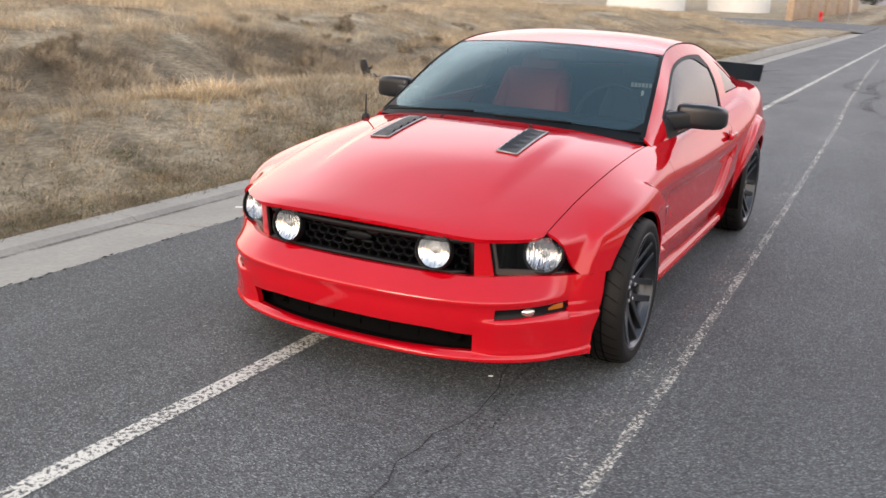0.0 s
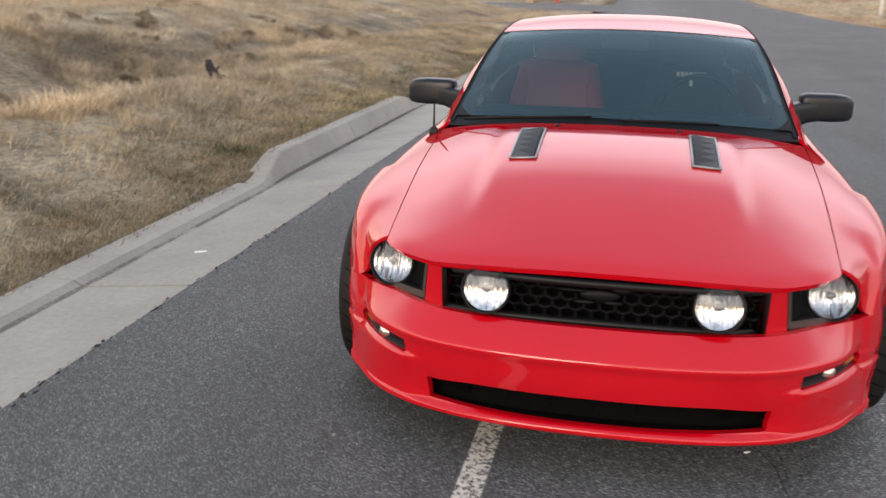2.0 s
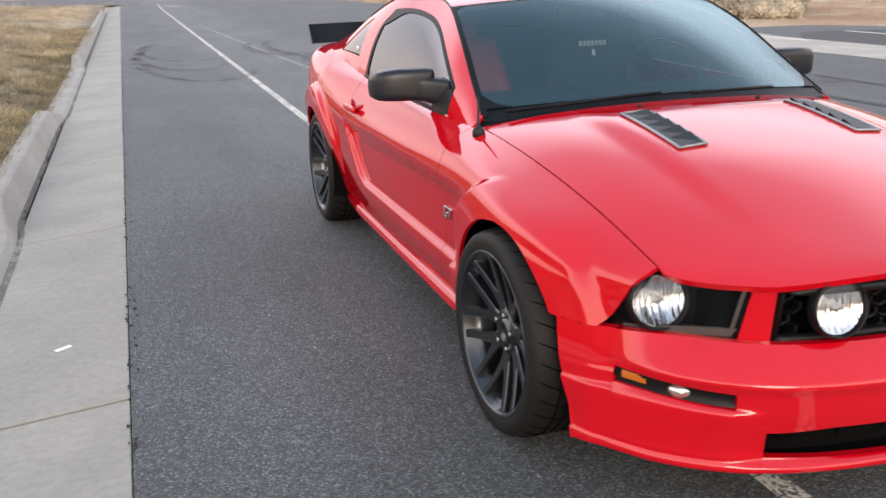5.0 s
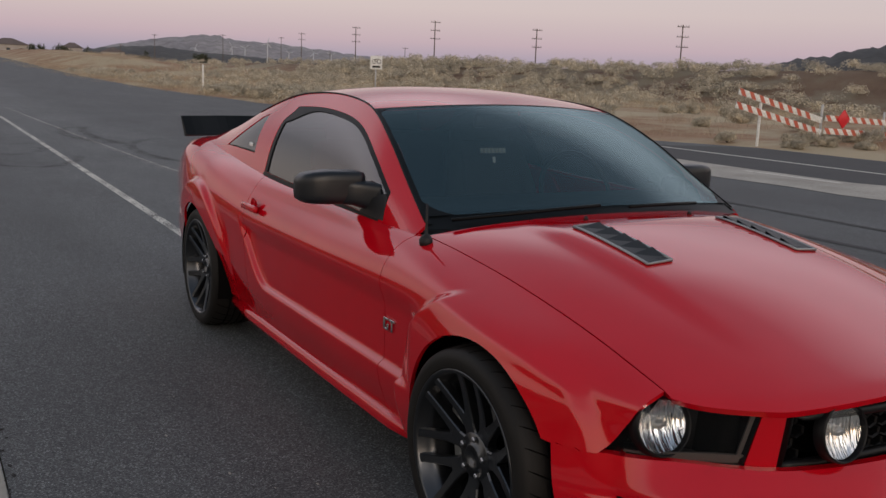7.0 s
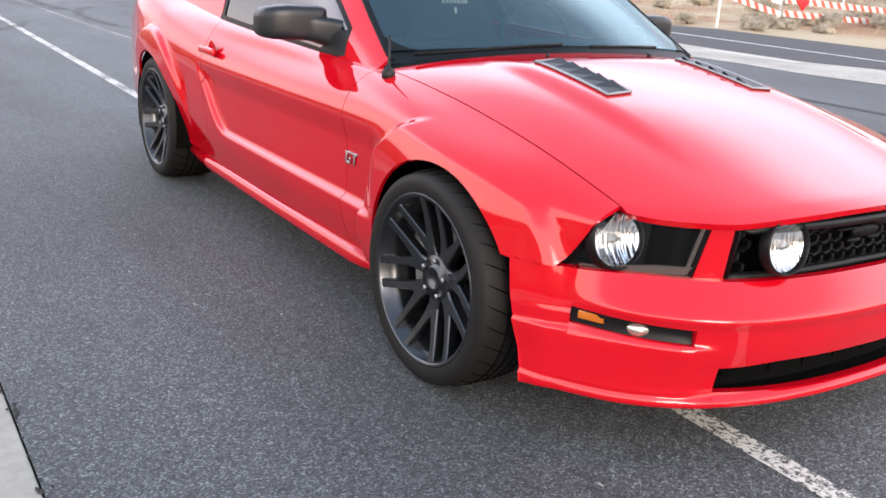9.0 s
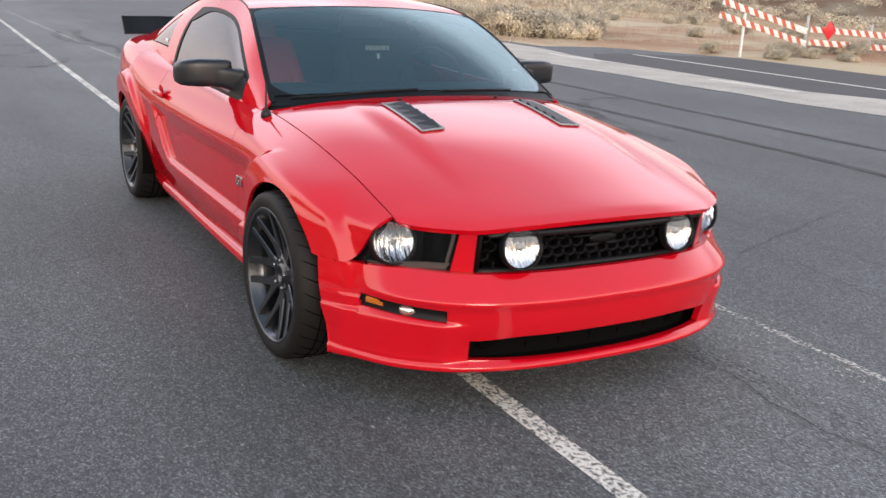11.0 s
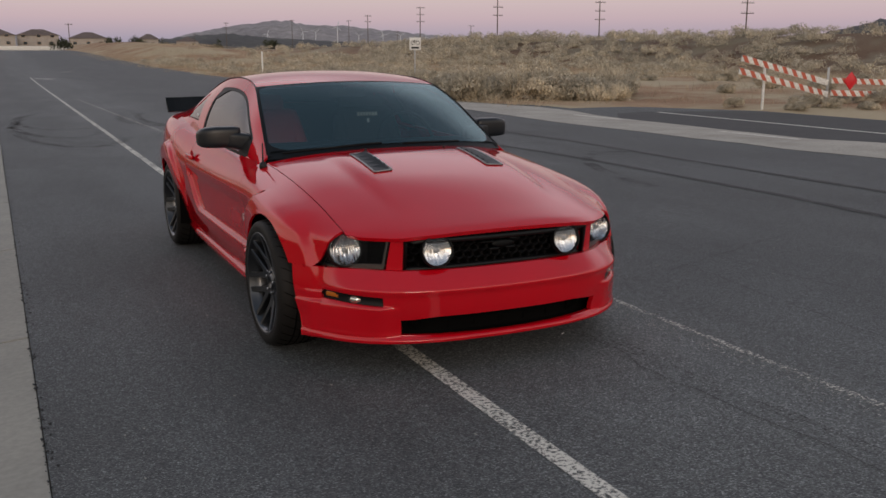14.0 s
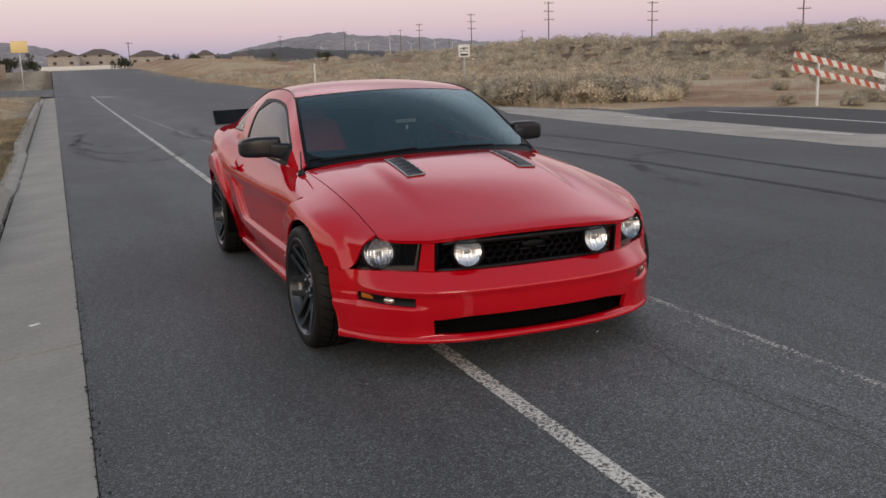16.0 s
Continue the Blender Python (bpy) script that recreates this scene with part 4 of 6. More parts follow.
# ---- fittings ----
for s in (1, -1):
    # shell, then the foot that leads to the sail: x outwards, centre, half depth and half height
    shell = loft([(-0.138, -0.012, 0.006, 0.034, 0.034), (-0.133, -0.011, 0.004, 0.046, 0.050), (-0.11, -0.006, 0.0, 0.053, 0.060), (0.0, 0.004, 0.0, 0.056, 0.061), (0.05, 0.014, -0.002, 0.052, 0.057), (0.077, 0.024, -0.004, 0.046, 0.051), (0.092, 0.034, -0.006, 0.034, 0.039), (0.097, 0.040, -0.006, 0.018, 0.024)], s)
    mir = part("door_mirror", shell, MIRROR, car, "black door mirror", m=pose(s * 0.905, 1.035, 0.948))
    foot = loft([(-0.25, -0.100, -0.052, 0.052, 0.066), (-0.20, -0.078, -0.048, 0.056, 0.062), (-0.15, -0.040, -0.030, 0.056, 0.052), (-0.09, -0.010, -0.018, 0.052, 0.046), (-0.03, 0.0, -0.014, 0.048, 0.044)], s)
    part("arm", foot, MIRROR, mir)
    part("mirror_glass", bm_box(0.17, 0.004, 0.085, (-0.02 * s, 0.062, 0), 0), CHROME, mir)
    p = body(1.89, 4.55)
    h = part("door_handle", bm_box(0.022, 0.19, 0.032, (0, 0, 0), 0.010), PAINT, car, m=pose(s * (p.x + 0.022), 1.895, p.z))
    part("cup", bm_lathe([(0.002, 0.0005), (0.002, 0.036), (-0.004, 0.040)], 24, "x"), PAINT, h, m=pose(-s * 0.016, -0.025, 0.004))
    p = body(0.51, 6.0)
    badge = bmesh.new()
    for y0, w, z0, hgt in ((0.0, 0.010, 0, 0.040), (0.015, 0.025, 0.017, 0.008), (0.015, 0.025, -0.017, 0.008), (0.025, 0.010, -0.007, 0.018), (0.055, 0.040, 0.017, 0.008), (0.055, 0.010, 0, 0.040)):
        bm_box(0.006, w, hgt, (0, y0 * s, z0), 0.0015, badge)
    part("badge", badge, BADGE, car, "small chrome badge", m=pose(s * (p.x + 0.003), 0.575 - 0.035 * s, p.z))
    # hood vent
    vent_y = (-0.065, 0.288)
    def on_hood(x, y):
        a, b = 0.0, 1.0
        for _ in range(14):
            u = (a + b) / 2
            a, b = (u, b) if body(y, 3 * u).x < x else (a, u)
        ya = nose_y(0.69 * u) - 0.004 - 0.018 * (1 - 0.6 * u)
        return hood_fn(u, (y - ya) / (0.462 + 0.115 * u * u - ya)).z
    v = bmesh.new()
    vx = (0.270, 0.362)
    def vent_fn(a, b):
        x, y = vx[0] + (vx[1] - vx[0]) * a, vent_y[0] + (vent_y[1] - vent_y[0]) * b
        return Vector((s * x, y, on_hood(x, y) + 0.004))
    hv = part("hood_vent", sheet(vent_fn, 6, 16, flange=0.01, hub=(0, None, 0.3)), DARK, car, "black louvred hood vent")
    ringp = [vent_fn(a, b) for a, b in [(0, i / 6) for i in range(7)] + [(i / 3, 1) for i in range(1, 4)] + [(1, 1 - i / 6) for i in range(1, 7)] + [(1 - i / 3, 0) for i in range(1, 4)]]
    part("vent_frame", bm_tube([q + Vector((0, 0, 0.001)) for q in ringp], 0.0045, 6), VENTGREY, hv)
    for i in range(5):
        lo, hi = 0.06 + i * 0.18, 0.06 + i * 0.18 + 0.155
        scoop = bmesh.new()
        low = [scoop.verts.new(vent_fn(q, w) + Vector((0, 0, 0.001))) for q, w in ((0.10, lo), (0.93, lo), (0.93, hi), (0.10, hi))]
        high = [scoop.verts.new(vent_fn(0.10, w) + Vector((0, 0, 0.013 if w == hi else 0.003))) for w in (lo, hi)]
        for q in ((high[0], low[1], low[2], high[1]), (low[0], low[1], high[0]), (low[3], high[1], low[2])):
            scoop.faces.new(q)
        bmesh.ops.recalc_face_normals(scoop, faces=scoop.faces)
        part("louvre", scoop, LOUVRE, hv, smooth=False)
    part("vent_cover", sheet(lambda a, b: vent_fn(0.06 + 0.88 * a, 0.03 + 0.94 * b) + Vector((0, 0, 0.0015)), 4, 10, flange=0, hub=(0, None, 0.3)), LOUVRE, hv)
    part("washer_nozzle", bm_tube([(s * 0.235, 0.385, on_hood(0.235, 0.385) - 0.002), (s * 0.235, 0.385, on_hood(0.235, 0.385) + 0.012)], 0.009, 10, taper=[1, 0.7]), BLACK, car)
    # wiper
    pts = [windshield(q, -0.005 + 0.05 * (1 - q)) + Vector((0, -0.012, 0.012)) for q in (0.90, 0.6, 0.35, 0.15)] if s < 0 else [windshield(q, 0.02 + 0.02 * q) + Vector((0, -0.012, 0.012)) for q in (0.55, 0.35, 0.15, 0.02)]
    pts = [Vector((q.x * s, q.y, q.z)) for q in pts]
    part("wiper", bm_tube(pts, 0.0065, 6), FRIT, car)
ab = Vector((-0.765, 0.53, body(0.53, 3.25).z))
part("antenna", bm_tube([ab + Vector((0, 0, z)) for z in (-0.01, 0.010, 0.024, 0.030, 0.06, 0.128)], 0.022, 12, taper=[0.95, 1.0, 0.72, 0.26, 0.19, 0.15]), BLACK, car, "short black antenna")
sp = bmesh.new()
n = 26
rows = []
for i in range(n + 1):
    q = i / n
    x = -0.75 + 1.50 * q
    y = 3.60 - 0.34 * smooth01(0.55, 1.0, abs(2 * q - 1)) * 0.25
    rows.append([sp.verts.new(c) for c in ((x, y - 0.02, 0.955), (x * 1.0, y + 0.10, 1.062), (x, y + 0.115, 1.062), (x, y + 0.03, 0.945))])
for r0, r1 in zip(rows, rows[1:]):
    for j in range(4):
        sp.faces.new((r0[j], r0[(j + 1) % 4], r1[(j + 1) % 4], r1[j]))
sp.faces.new(rows[0]), sp.faces.new(rows[-1][::-1])
part("rear_spoiler", sp, FRIT, car, "black duckbill rear spoiler", smooth=False)

# ---- wheels ----
R_T, R_R = 0.312, 0.246


def tyre_mesh(width):
    h = width / 2
    half = [(h * 0.82, R_R - 0.006), (h * 0.955, R_R - 0.001), (h * 0.985, R_R + 0.008), (h * 0.992, R_R + 0.018), (h, R_R + 0.028), (h * 0.988, R_R + 0.036), (h * 0.955, R_R + 0.046), (h * 0.89, R_R + 0.055), (h * 0.77, R_T - 0.006), (h * 0.55, R_T - 0.0015)]
    bm = bm_lathe([(-a, r) for a, r in half] + [(0, R_T)] + half[::-1], 96, "x")
    return to_mesh(bm, "tyre")


def tread_mesh(width):
    """Dark grooves: slanting ones from the shoulders, and rings round the middle."""
    h = width / 2
    bm = bmesh.new()
    for k in range(34):
        a = 2 * math.pi * k / 34
        for sg in (-1, 1):
            pts = []
            for t, r in ((0.16, R_T - 0.0002), (0.36, R_T - 0.0006), (0.55, R_T - 0.0015), (0.74, R_T - 0.0052), (0.86, R_T - 0.0095)):
                b = a + 0.16 * t + 0.05 * t * t + (0.09 if sg > 0 else 0)
                pts.append((sg * t * h, r * math.cos(b), r * math.sin(b)))
            bm_tube(pts, 0.0022, 4, bm, taper=[0.6, 1, 1, 0.9, 0.3])
    for t in (-0.36, -0.12, 0.12, 0.36):
        ring = [(t * h, (R_T - 0.0006) * math.cos(q), (R_T - 0.0006) * math.sin(q)) for q in [2 * math.pi * k / 64 for k in range(65)]]
        bm_tube(ring, 0.0035, 4, bm)
    return to_mesh(bm, "tread")


def spoke_mesh(face):
    """One Y spoke: a stem from the hub that forks to two feet on the rim; x runs outwards."""
    bm = bmesh.new()
    def arm(pts, widths, thick):
        rings = []
        for (r, a, x), w in zip(pts, widths):
            c = Vector((x, r * math.cos(a), r * math.sin(a)))
            t = Vector((0, -math.sin(a), math.cos(a)))
            rings.append([bm.verts.new(c + t * w * k + Vector((d, 0, 0))) for k, d in ((-1.05, -thick), (-1, -0.004), (-0.80, 0), (0.80, 0), (1, -0.004), (1.05, -thick))])
        for r0, r1 in zip(rings, rings[1:]):
            for k in range(6):
                bm.faces.new((r0[k], r0[(k + 1) % 6], r1[(k + 1) % 6], r1[k]))
        bm.faces.new(rings[0][::-1]), bm.faces.new(rings[-1])
    arm([(0.045, 0, face - 0.050), (0.070, 0, face - 0.049), (0.095, 0, face - 0.046), (0.112, 0, face - 0.042), (0.122, 0, face - 0.041)], [0.032, 0.026, 0.025, 0.028, 0.026], 0.030)
    for sg in (-1, 1):
        arm([(0.090, sg * 0.090, face - 0.0465), (0.112, sg * 0.130, face - 0.0425), (0.130, sg * 0.165, face - 0.0385), (0.155, sg * 0.212, face - 0.032), (0.19, sg * 0.255, face - 0.022), (0.225, sg * 0.284, face - 0.010), (0.241, sg * 0.294, face - 0.004)], [0.018, 0.0168, 0.0152, 0.0132, 0.0120, 0.0120, 0.014], 0.028)
    bmesh.ops.recalc_face_normals(bm, faces=bm.faces)
    return to_mesh(bm, "spoke", smooth=False)


def wheel(x, y, width, steer=0.0):
    s = 1 if x > 0 else -1
    h = width / 2
    turn = (0 if s > 0 else 180) + steer
    w = part("wheel", bm_lathe([(-h * 0.8, R_R - 0.006), (-h * 0.75, R_R - 0.016), (-0.05, R_R - 0.030), (h * 0.50, R_R - 0.028), (h * 0.70, R_R - 0.020), (h * 0.74, R_R - 0.013), (h * 0.93, R_R - 0.010), (h * 0.965, R_R - 0.006), (h * 0.985, R_R + 0.001), (h * 0.975, R_R + 0.004), (h * 0.90, R_R + 0.003)], 80, "x"),
             GUN, car, "gunmetal mesh alloy wheel with a low-profile tyre", m=pose(x, y, R_T + ROAD_Z, 0, 0, turn) @ pose(0, 0, 0, 11))
    ty = part("tyre", TYRES[width], RUBBER, w, "black low-profile tyre")
    tagged(part("tread", TREADS[width], DARK, ty), kind="stuff")
    for k in range(7):
        part("spoke", SPOKES[width], GUN, w, m=pose(0, 0, 0, 360 / 7 * k))
    face = h * 0.95
    part("hub", bm_lathe([(face - 0.085, 0.070), (face - 0.052, 0.069), (face - 0.047, 0.064), (face - 0.048, 0.040), (face - 0.040, 0.036), (face - 0.038, 0.030), (face - 0.042, 0.027), (face - 0.042, 0.018), (face - 0.046, 0.016), (face - 0.046, 0.0005)], 40, "x"), GUN, w)
    for k in range(5):
        a = 2 * math.pi * k / 5
        part("lug_nut", bm_tube([(face - 0.055, 0.053 * math.cos(a), 0.053 * math.sin(a)), (face - 0.037, 0.053 * math.cos(a), 0.053 * math.sin(a)), (face - 0.034, 0.053 * math.cos(a), 0.053 * math.sin(a))], 0.0085, 6, taper=[1, 1, 0.6]), STEEL, w, smooth=False)
    part("brake_disc", bm_lathe([(face - 0.135, 0.06), (face - 0.125, 0.165), (face - 0.15, 0.165), (face - 0.15, 0.06)], 48, "x"), STEEL, w, "steel brake disc")
    part("caliper", bm_box(0.07, 0.09, 0.17, (face - 0.13, -0.145, 0.03), 0.015), GREYMETAL, w)


TREADS = {q: tread_mesh(q) for q in (0.255, 0.285)}
TYRES = {q: tyre_mesh(q) for q in (0.255, 0.285)}
SPOKES = {q: spoke_mesh(q / 2 * 0.95) for q in (0.255, 0.285)}
for s in (1, -1):
    wheel(s * 0.812, AXLES[0], 0.255, 1.5)
    wheel(s * 0.766, AXLES[1], 0.285)

# ---- ground, road, gutter ----
def rise(y):
    """The whole land climbs slowly towards the houses."""
    return 1.9 * smooth01(45, 190, y)


def bank(x, y):
    """Height of the land beside the road."""
    return near_bank(x, y) + rise(y) * (1 - 0.75 * smooth01(18, 40, x))


def curb_height(y):
    """Top of the kerb: a low lip at the driveway, upright beyond it."""
    def ramp(a, b):
        return min(1.0, max(0.0, (y - a) / (b - a)))
    return -0.018 + 0.148 * (ramp(3.12, 3.62) * (1 - ramp(7.7, 8.5)) + ramp(14.6, 15.3) * (1 - ramp(43, 44)))


def near_bank(x, y):
    n = noise.noise(Vector((x * 0.25, y * 0.25, 3.1))) * 0.22 + noise.noise(Vector((x * 0.9, y * 0.9, 7.7))) * 0.08 + noise.noise(Vector((x * 2.1, y * 2.1, 1.3))) * 0.055
    if x < -2.735:
        d = -2.74 - x
        gully = 1 - 0.8 * smooth01(7, 11, y)
        slope = 0.055 + (curb_height(y) - 0.060) * (1 - smooth01(0.15, 1.2, d)) + (0.20 + 0.10 * gully) * smooth01(0.3, 1.7, d) - 0.24 * gully * smooth01(1.8, 2.8, d) * (1 - smooth01(3.2, 4.8, d)) + 0.62 * smooth01(2.6, 6.5, d) + 0.45 * smooth01(9, 20, d)
        far = smooth01(35, 60, y)
        return (slope + n * smooth01(0.3, 3, d)) * (1 - far) + 0.05 * far
    if x > 10.5:
        if x < 15.0 and y < 16.2 - 0.9 * max(0.0, x - 13.4):
            return -0.03
        d = x - 10.5
        low = 0.02 + 0.12 * smooth01(4, 14, d) + n * 0.6 * smooth01(1, 6, d)
        foot = 46 - 0.10 * y
        ridge = smooth01(foot, foot + 16, x) * (3.15 - 0.009 * max(y, 0)) * (1 - smooth01(150, 260, y))
        terrace = 1.35 * smooth01(84, 112, y) * smooth01(10.5, 18, x) * (1 - smooth01(20, 34, x))
        return low + ridge * (1 + 0.25 * n) + terrace * (1 + 0.3 * n)
    return -0.12


def axis(near, far, step, grow):
    out, d = [0.0], step
    while out[-1] < far:
        out.append(out[-1] + d)
        if out[-1] > near:
            d *= grow
    return out


xs = sorted([-2.74 - a for a in axis(9, 2500, 0.22, 1.16)] + [10.5 + a for a in axis(70, 2500, 1.1, 1.2)] + [-2.73, 10.49])
ys = sorted([-4.0 - a for a in axis(4, 800, 0.5, 1.3)] + [-4.0 + a for a in axis(22, 4000, 0.35, 1.09)][1:])
gv = [(x, y, bank(x, y)) for x in xs for y in ys]
gf = [(i * len(ys) + j, (i + 1) * len(ys) + j, (i + 1) * len(ys) + j + 1, i * len(ys) + j + 1) for i in range(len(xs) - 1) for j in range(len(ys) - 1)]
gm = bpy.data.meshes.new("ground")
gm.from_pydata(gv, [], gf)
gm.polygons.foreach_set("use_smooth", [True] * len(gm.polygons))
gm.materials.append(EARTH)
tagged(new("ground", gm), "dry sandy earth of the roadside land", "ground", kind="structure")


def flat(name, pts, z, material, label, category, kind="structure", thick=0.0):
    bm = bmesh.new()
    f = bm.faces.new([bm.verts.new((x, y, z + ROAD_Z)) for x, y in pts])
    if f.normal.z < 0:
        f.normal_flip()
    if thick:
        r = bmesh.ops.extrude_face_region(bm, geom=[f])
        for v in r["geom"]:
            if isinstance(v, bmesh.types.BMVert):
                v.co.z -= thick
        bmesh.ops.recalc_face_normals(bm, faces=bm.faces)
    ob = part(name, bm, material, smooth=False)
    return tagged(ob, label, category, kind=kind)


def road_mesh():
    """The near junction as one flat sheet, then strips that follow the climbing land, and the side street."""
    bm = bmesh.new()
    f = bm.faces.new([bm.verts.new((x, y, ROAD_Z)) for x, y in [(-1.975, -40), (12.9, -40), (15.1, 4.0), (15.15, 13.2), (13.4, 16.3), (11.1, 18.5), (10.3, 21.2), (10.6, 30), (10.6, 45), (-1.975, 45)]])
    rows = []
    for k in range(30):
        y = 45 + 5.2 * k
        right = 10.6 + 1.5 * smooth01(60, 190, y)
        rows.append([bm.verts.new((x, y, rise(y) + ROAD_Z)) for x in (-1.975, right)])
    side = []
    for x in (-70, -40, -20, -8, -4.0, -2.0):
        a, b = (57.9, 72.0) if x < -3.0 else (56.0, 75.0)
        side.append([bm.verts.new((x, y, rise(y) + ROAD_Z + 0.07 * smooth01(-2.2, -4.0, x))) for y in (a, b)])
    for strip_rows in (rows, side):
        for r0, r1 in zip(strip_rows, strip_rows[1:]):
            bm.faces.new((r0[0], r0[1], r1[1], r1[0]) if strip_rows is rows else (r0[0], r1[0], r1[1], r0[1]))
    bmesh.ops.recalc_face_normals(bm, faces=bm.faces)
    for q in bm.faces:
        if q.normal.z < 0:
            q.normal_flip()
    return bm


tagged(part("road", road_mesh(), ASPHALT, smooth=False), "worn grey asphalt road with faded lines", "road", kind="structure")
PATCH = mottled("dark_asphalt_patch", (0.040, 0.040, 0.043), (0.052, 0.052, 0.055), 0.8, 0.9, 60, 0.3, 0.004)
flat("asphalt_patch", [(10.55, -6), (10.80, 3.0), (10.65, 6.1), (10.19, 7.0), (10.20, 8.8), (10.28, 10.6), (10.32, 12.5), (11.3, 13.9), (12.25, 14.2), (15.0, 13.2), (15.05, 4), (14.5, -6)], 0.003, PATCH, "darker asphalt of the side street mouth", "road")


def worn_paint(m, wear, coarse=0.4):
    n, l = m.node_tree.nodes, m.node_tree.links
    b = n["Principled BSDF"]
    b.inputs["Base Color"].default_value, b.inputs["Roughness"].default_value = (0.62, 0.60, 0.54, 1), 0.8
    t = n.new("ShaderNodeBsdfTransparent")
    x = n.new("ShaderNodeMixShader")
    tex = noise_node(m, 55, 4, 0.75)
    big = noise_node(m, 3, 3)
    r = ramp_node(m, mix_node(m, coarse, tex.outputs[0], big.outputs[0]), ((wear, (0, 0, 0)), (wear + 0.07, (1, 1, 1))))
    l.new(r.outputs[0], x.inputs[0]), l.new(t.outputs[0], x.inputs[1]), l.new(b.outputs[0], x.inputs[2])
    l.new(x.outputs[0], n["Material Output"].inputs[0])


worn_paint(PAINTLINE, 0.44, 0.25)
FADED = bpy.data.materials.new("faded_line_paint")
FADED.use_nodes = True
worn_paint(FADED, 0.562, 0.2)


def strip(name, pts, width, material, label, z=0.004, category="lane line"):
    bm = bmesh.new()
    rows = []
    for i, (x, y) in enumerate(pts):
        a, b = pts[max(i - 1, 0)], pts[min(i + 1, len(pts) - 1)]
        d = Vector((b[0] - a[0], b[1] - a[1])).normalized()
        rows.append([bm.verts.new((x - d.y * width / 2 * k, y + d.x * width / 2 * k, z + rise(y) + ROAD_Z)) for k in (-1, 1)])
    for r0, r1 in zip(rows, rows[1:]):
        bm.faces.new((r0[0], r1[0], r1[1], r0[1]))
    ob = part(name, bm, material, smooth=False)
    ob.visible_shadow = False
    return tagged(ob, label, category, kind="structure")


strip("lane_line", [(-0.36, -6), (-0.33, 0), (-0.26, 8), (-0.13, 30), (-0.03, 45), (0.0, 48), (0.03, 51), (0.05, 54.5)], 0.082, PAINTLINE, "worn white lane line under the car")
strip("faded_lane_line", [(1.06, -9), (1.055, 0), (1.0, 2.7), (0.83, 9.7), (0.74, 11.3), (0.62, 15), (0.48, 20.4), (0.32, 27.5)], 0.16, FADED, "faded broken white line beside the car")
THIN = bpy.data.materials.new("thin_line_paint")
THIN.use_nodes = True
worn_paint(THIN, 0.50, 0.2)
strip("faded_line_edge", [(1.125, -9), (1.12, 0), (1.07, 2.7), (0.87, 9.7), (0.79, 11.3), (0.66, 15), (0.52, 20.4), (0.36, 27.5)], 0.045, THIN, "thin worn white edge of the faded line")
# gutter and curb along the near side, cast in slabs
def gutter_slab(y0, y1):
    """A slab that falls from the road's edge to the foot of the kerb."""
    bm = bm_box(0.584, y1 - y0 - 0.020, 0.08, (-2.270, (y0 + y1) / 2, -0.030), 0.005)
    for v in bm.verts:
        v.co.z += 0.094 * (v.co.x + 1.978)
    return bm


gutter = thing("gutter", "pale concrete gutter with cross joints beside the road", "gutter", kind="structure")
curb = thing("curb", "concrete kerb that drops at a driveway", "kerb", kind="structure")
y = -40.0 + (0.64 + 40.0) % 2.42 - 2.42
while y < 55:
    part("slab", gutter_slab(y, y + 2.42), CONCRETE, gutter, smooth=False)
    bm = bmesh.new()
    rows = []
    n = 20
    for i in range(n + 1):
        q = y + 0.004 + (2.412) * i / n
        hgt = curb_height(q)
        cx = -2.555 - 0.30 * (hgt + 0.018)
        xf = -2.592 - 0.56 * (hgt + 0.018)
        rows.append([bm.verts.new(c) for c in ((cx, q, -0.11), (cx - 0.004, q, -0.046), (xf, q, hgt - 0.010), (xf - 0.016, q, hgt), (-2.785, q, hgt + 0.004), (-2.795, q, -0.11))])
    for r0, r1 in zip(rows, rows[1:]):
        for j in range(6):
            bm.faces.new((r0[j], r1[j], r1[(j + 1) % 6], r0[(j + 1) % 6]))
    bm.faces.new(rows[0]), bm.faces.new(rows[-1][::-1])
    bmesh.ops.recalc_face_normals(bm, faces=bm.faces)
    part("kerb_stone", bm, CONCRETE, curb, smooth=False)
    y += 2.42
APRON = mottled("dusty_concrete", (0.30, 0.275, 0.24), (0.46, 0.43, 0.38), 0.9, 0.9, 40, 0.15, 0.003)
flat("valley_gutter", [(9.0, -6), (8.9, 2.0), (8.82, 4.4), (8.70, 5.2), (8.56, 5.9), (8.64, 6.9), (8.53, 8.0), (8.58, 9.4), (8.50, 10.8), (8.48, 12.2), (8.7, 15.0), (8.9, 17.5), (10.2, 21.1), (11.06, 17.1), (10.95, 15.3), (10.5, 13.6), (10.37, 12.5), (10.33, 10.6), (10.25, 8.8), (10.24, 7.0), (10.70, 6.1), (10.85, 3.0), (10.6, -6)], 0.006, APRON, "broad dusty concrete valley gutter across a side street", "gutter")
BRIGHTLINE = bpy.data.materials.new("fresh_line_paint")
BRIGHTLINE.use_nodes = True
worn_paint(BRIGHTLINE, 0.36)
strip("gutter_line", [(10.10, 13.9), (10.16, 12.2)], 0.13, BRIGHTLINE, "white line on the concrete gutter", 0.010)
strip("gutter_line", [(9.89, 8.8), (9.96, 7.0)], 0.13, BRIGHTLINE, "white line on the concrete gutter", 0.010)
strip("edge_line", [(12.1, 4), (12.24, 8.5), (12.48, 13.9)], 0.12, BRIGHTLINE, "white edge line of the side street", 0.008)
# dark broken line in the crease between gutter and kerb
CREASELINE = bpy.data.materials.new("crease_line")
CREASELINE.use_nodes = True
worn_paint(CREASELINE, 0.445)
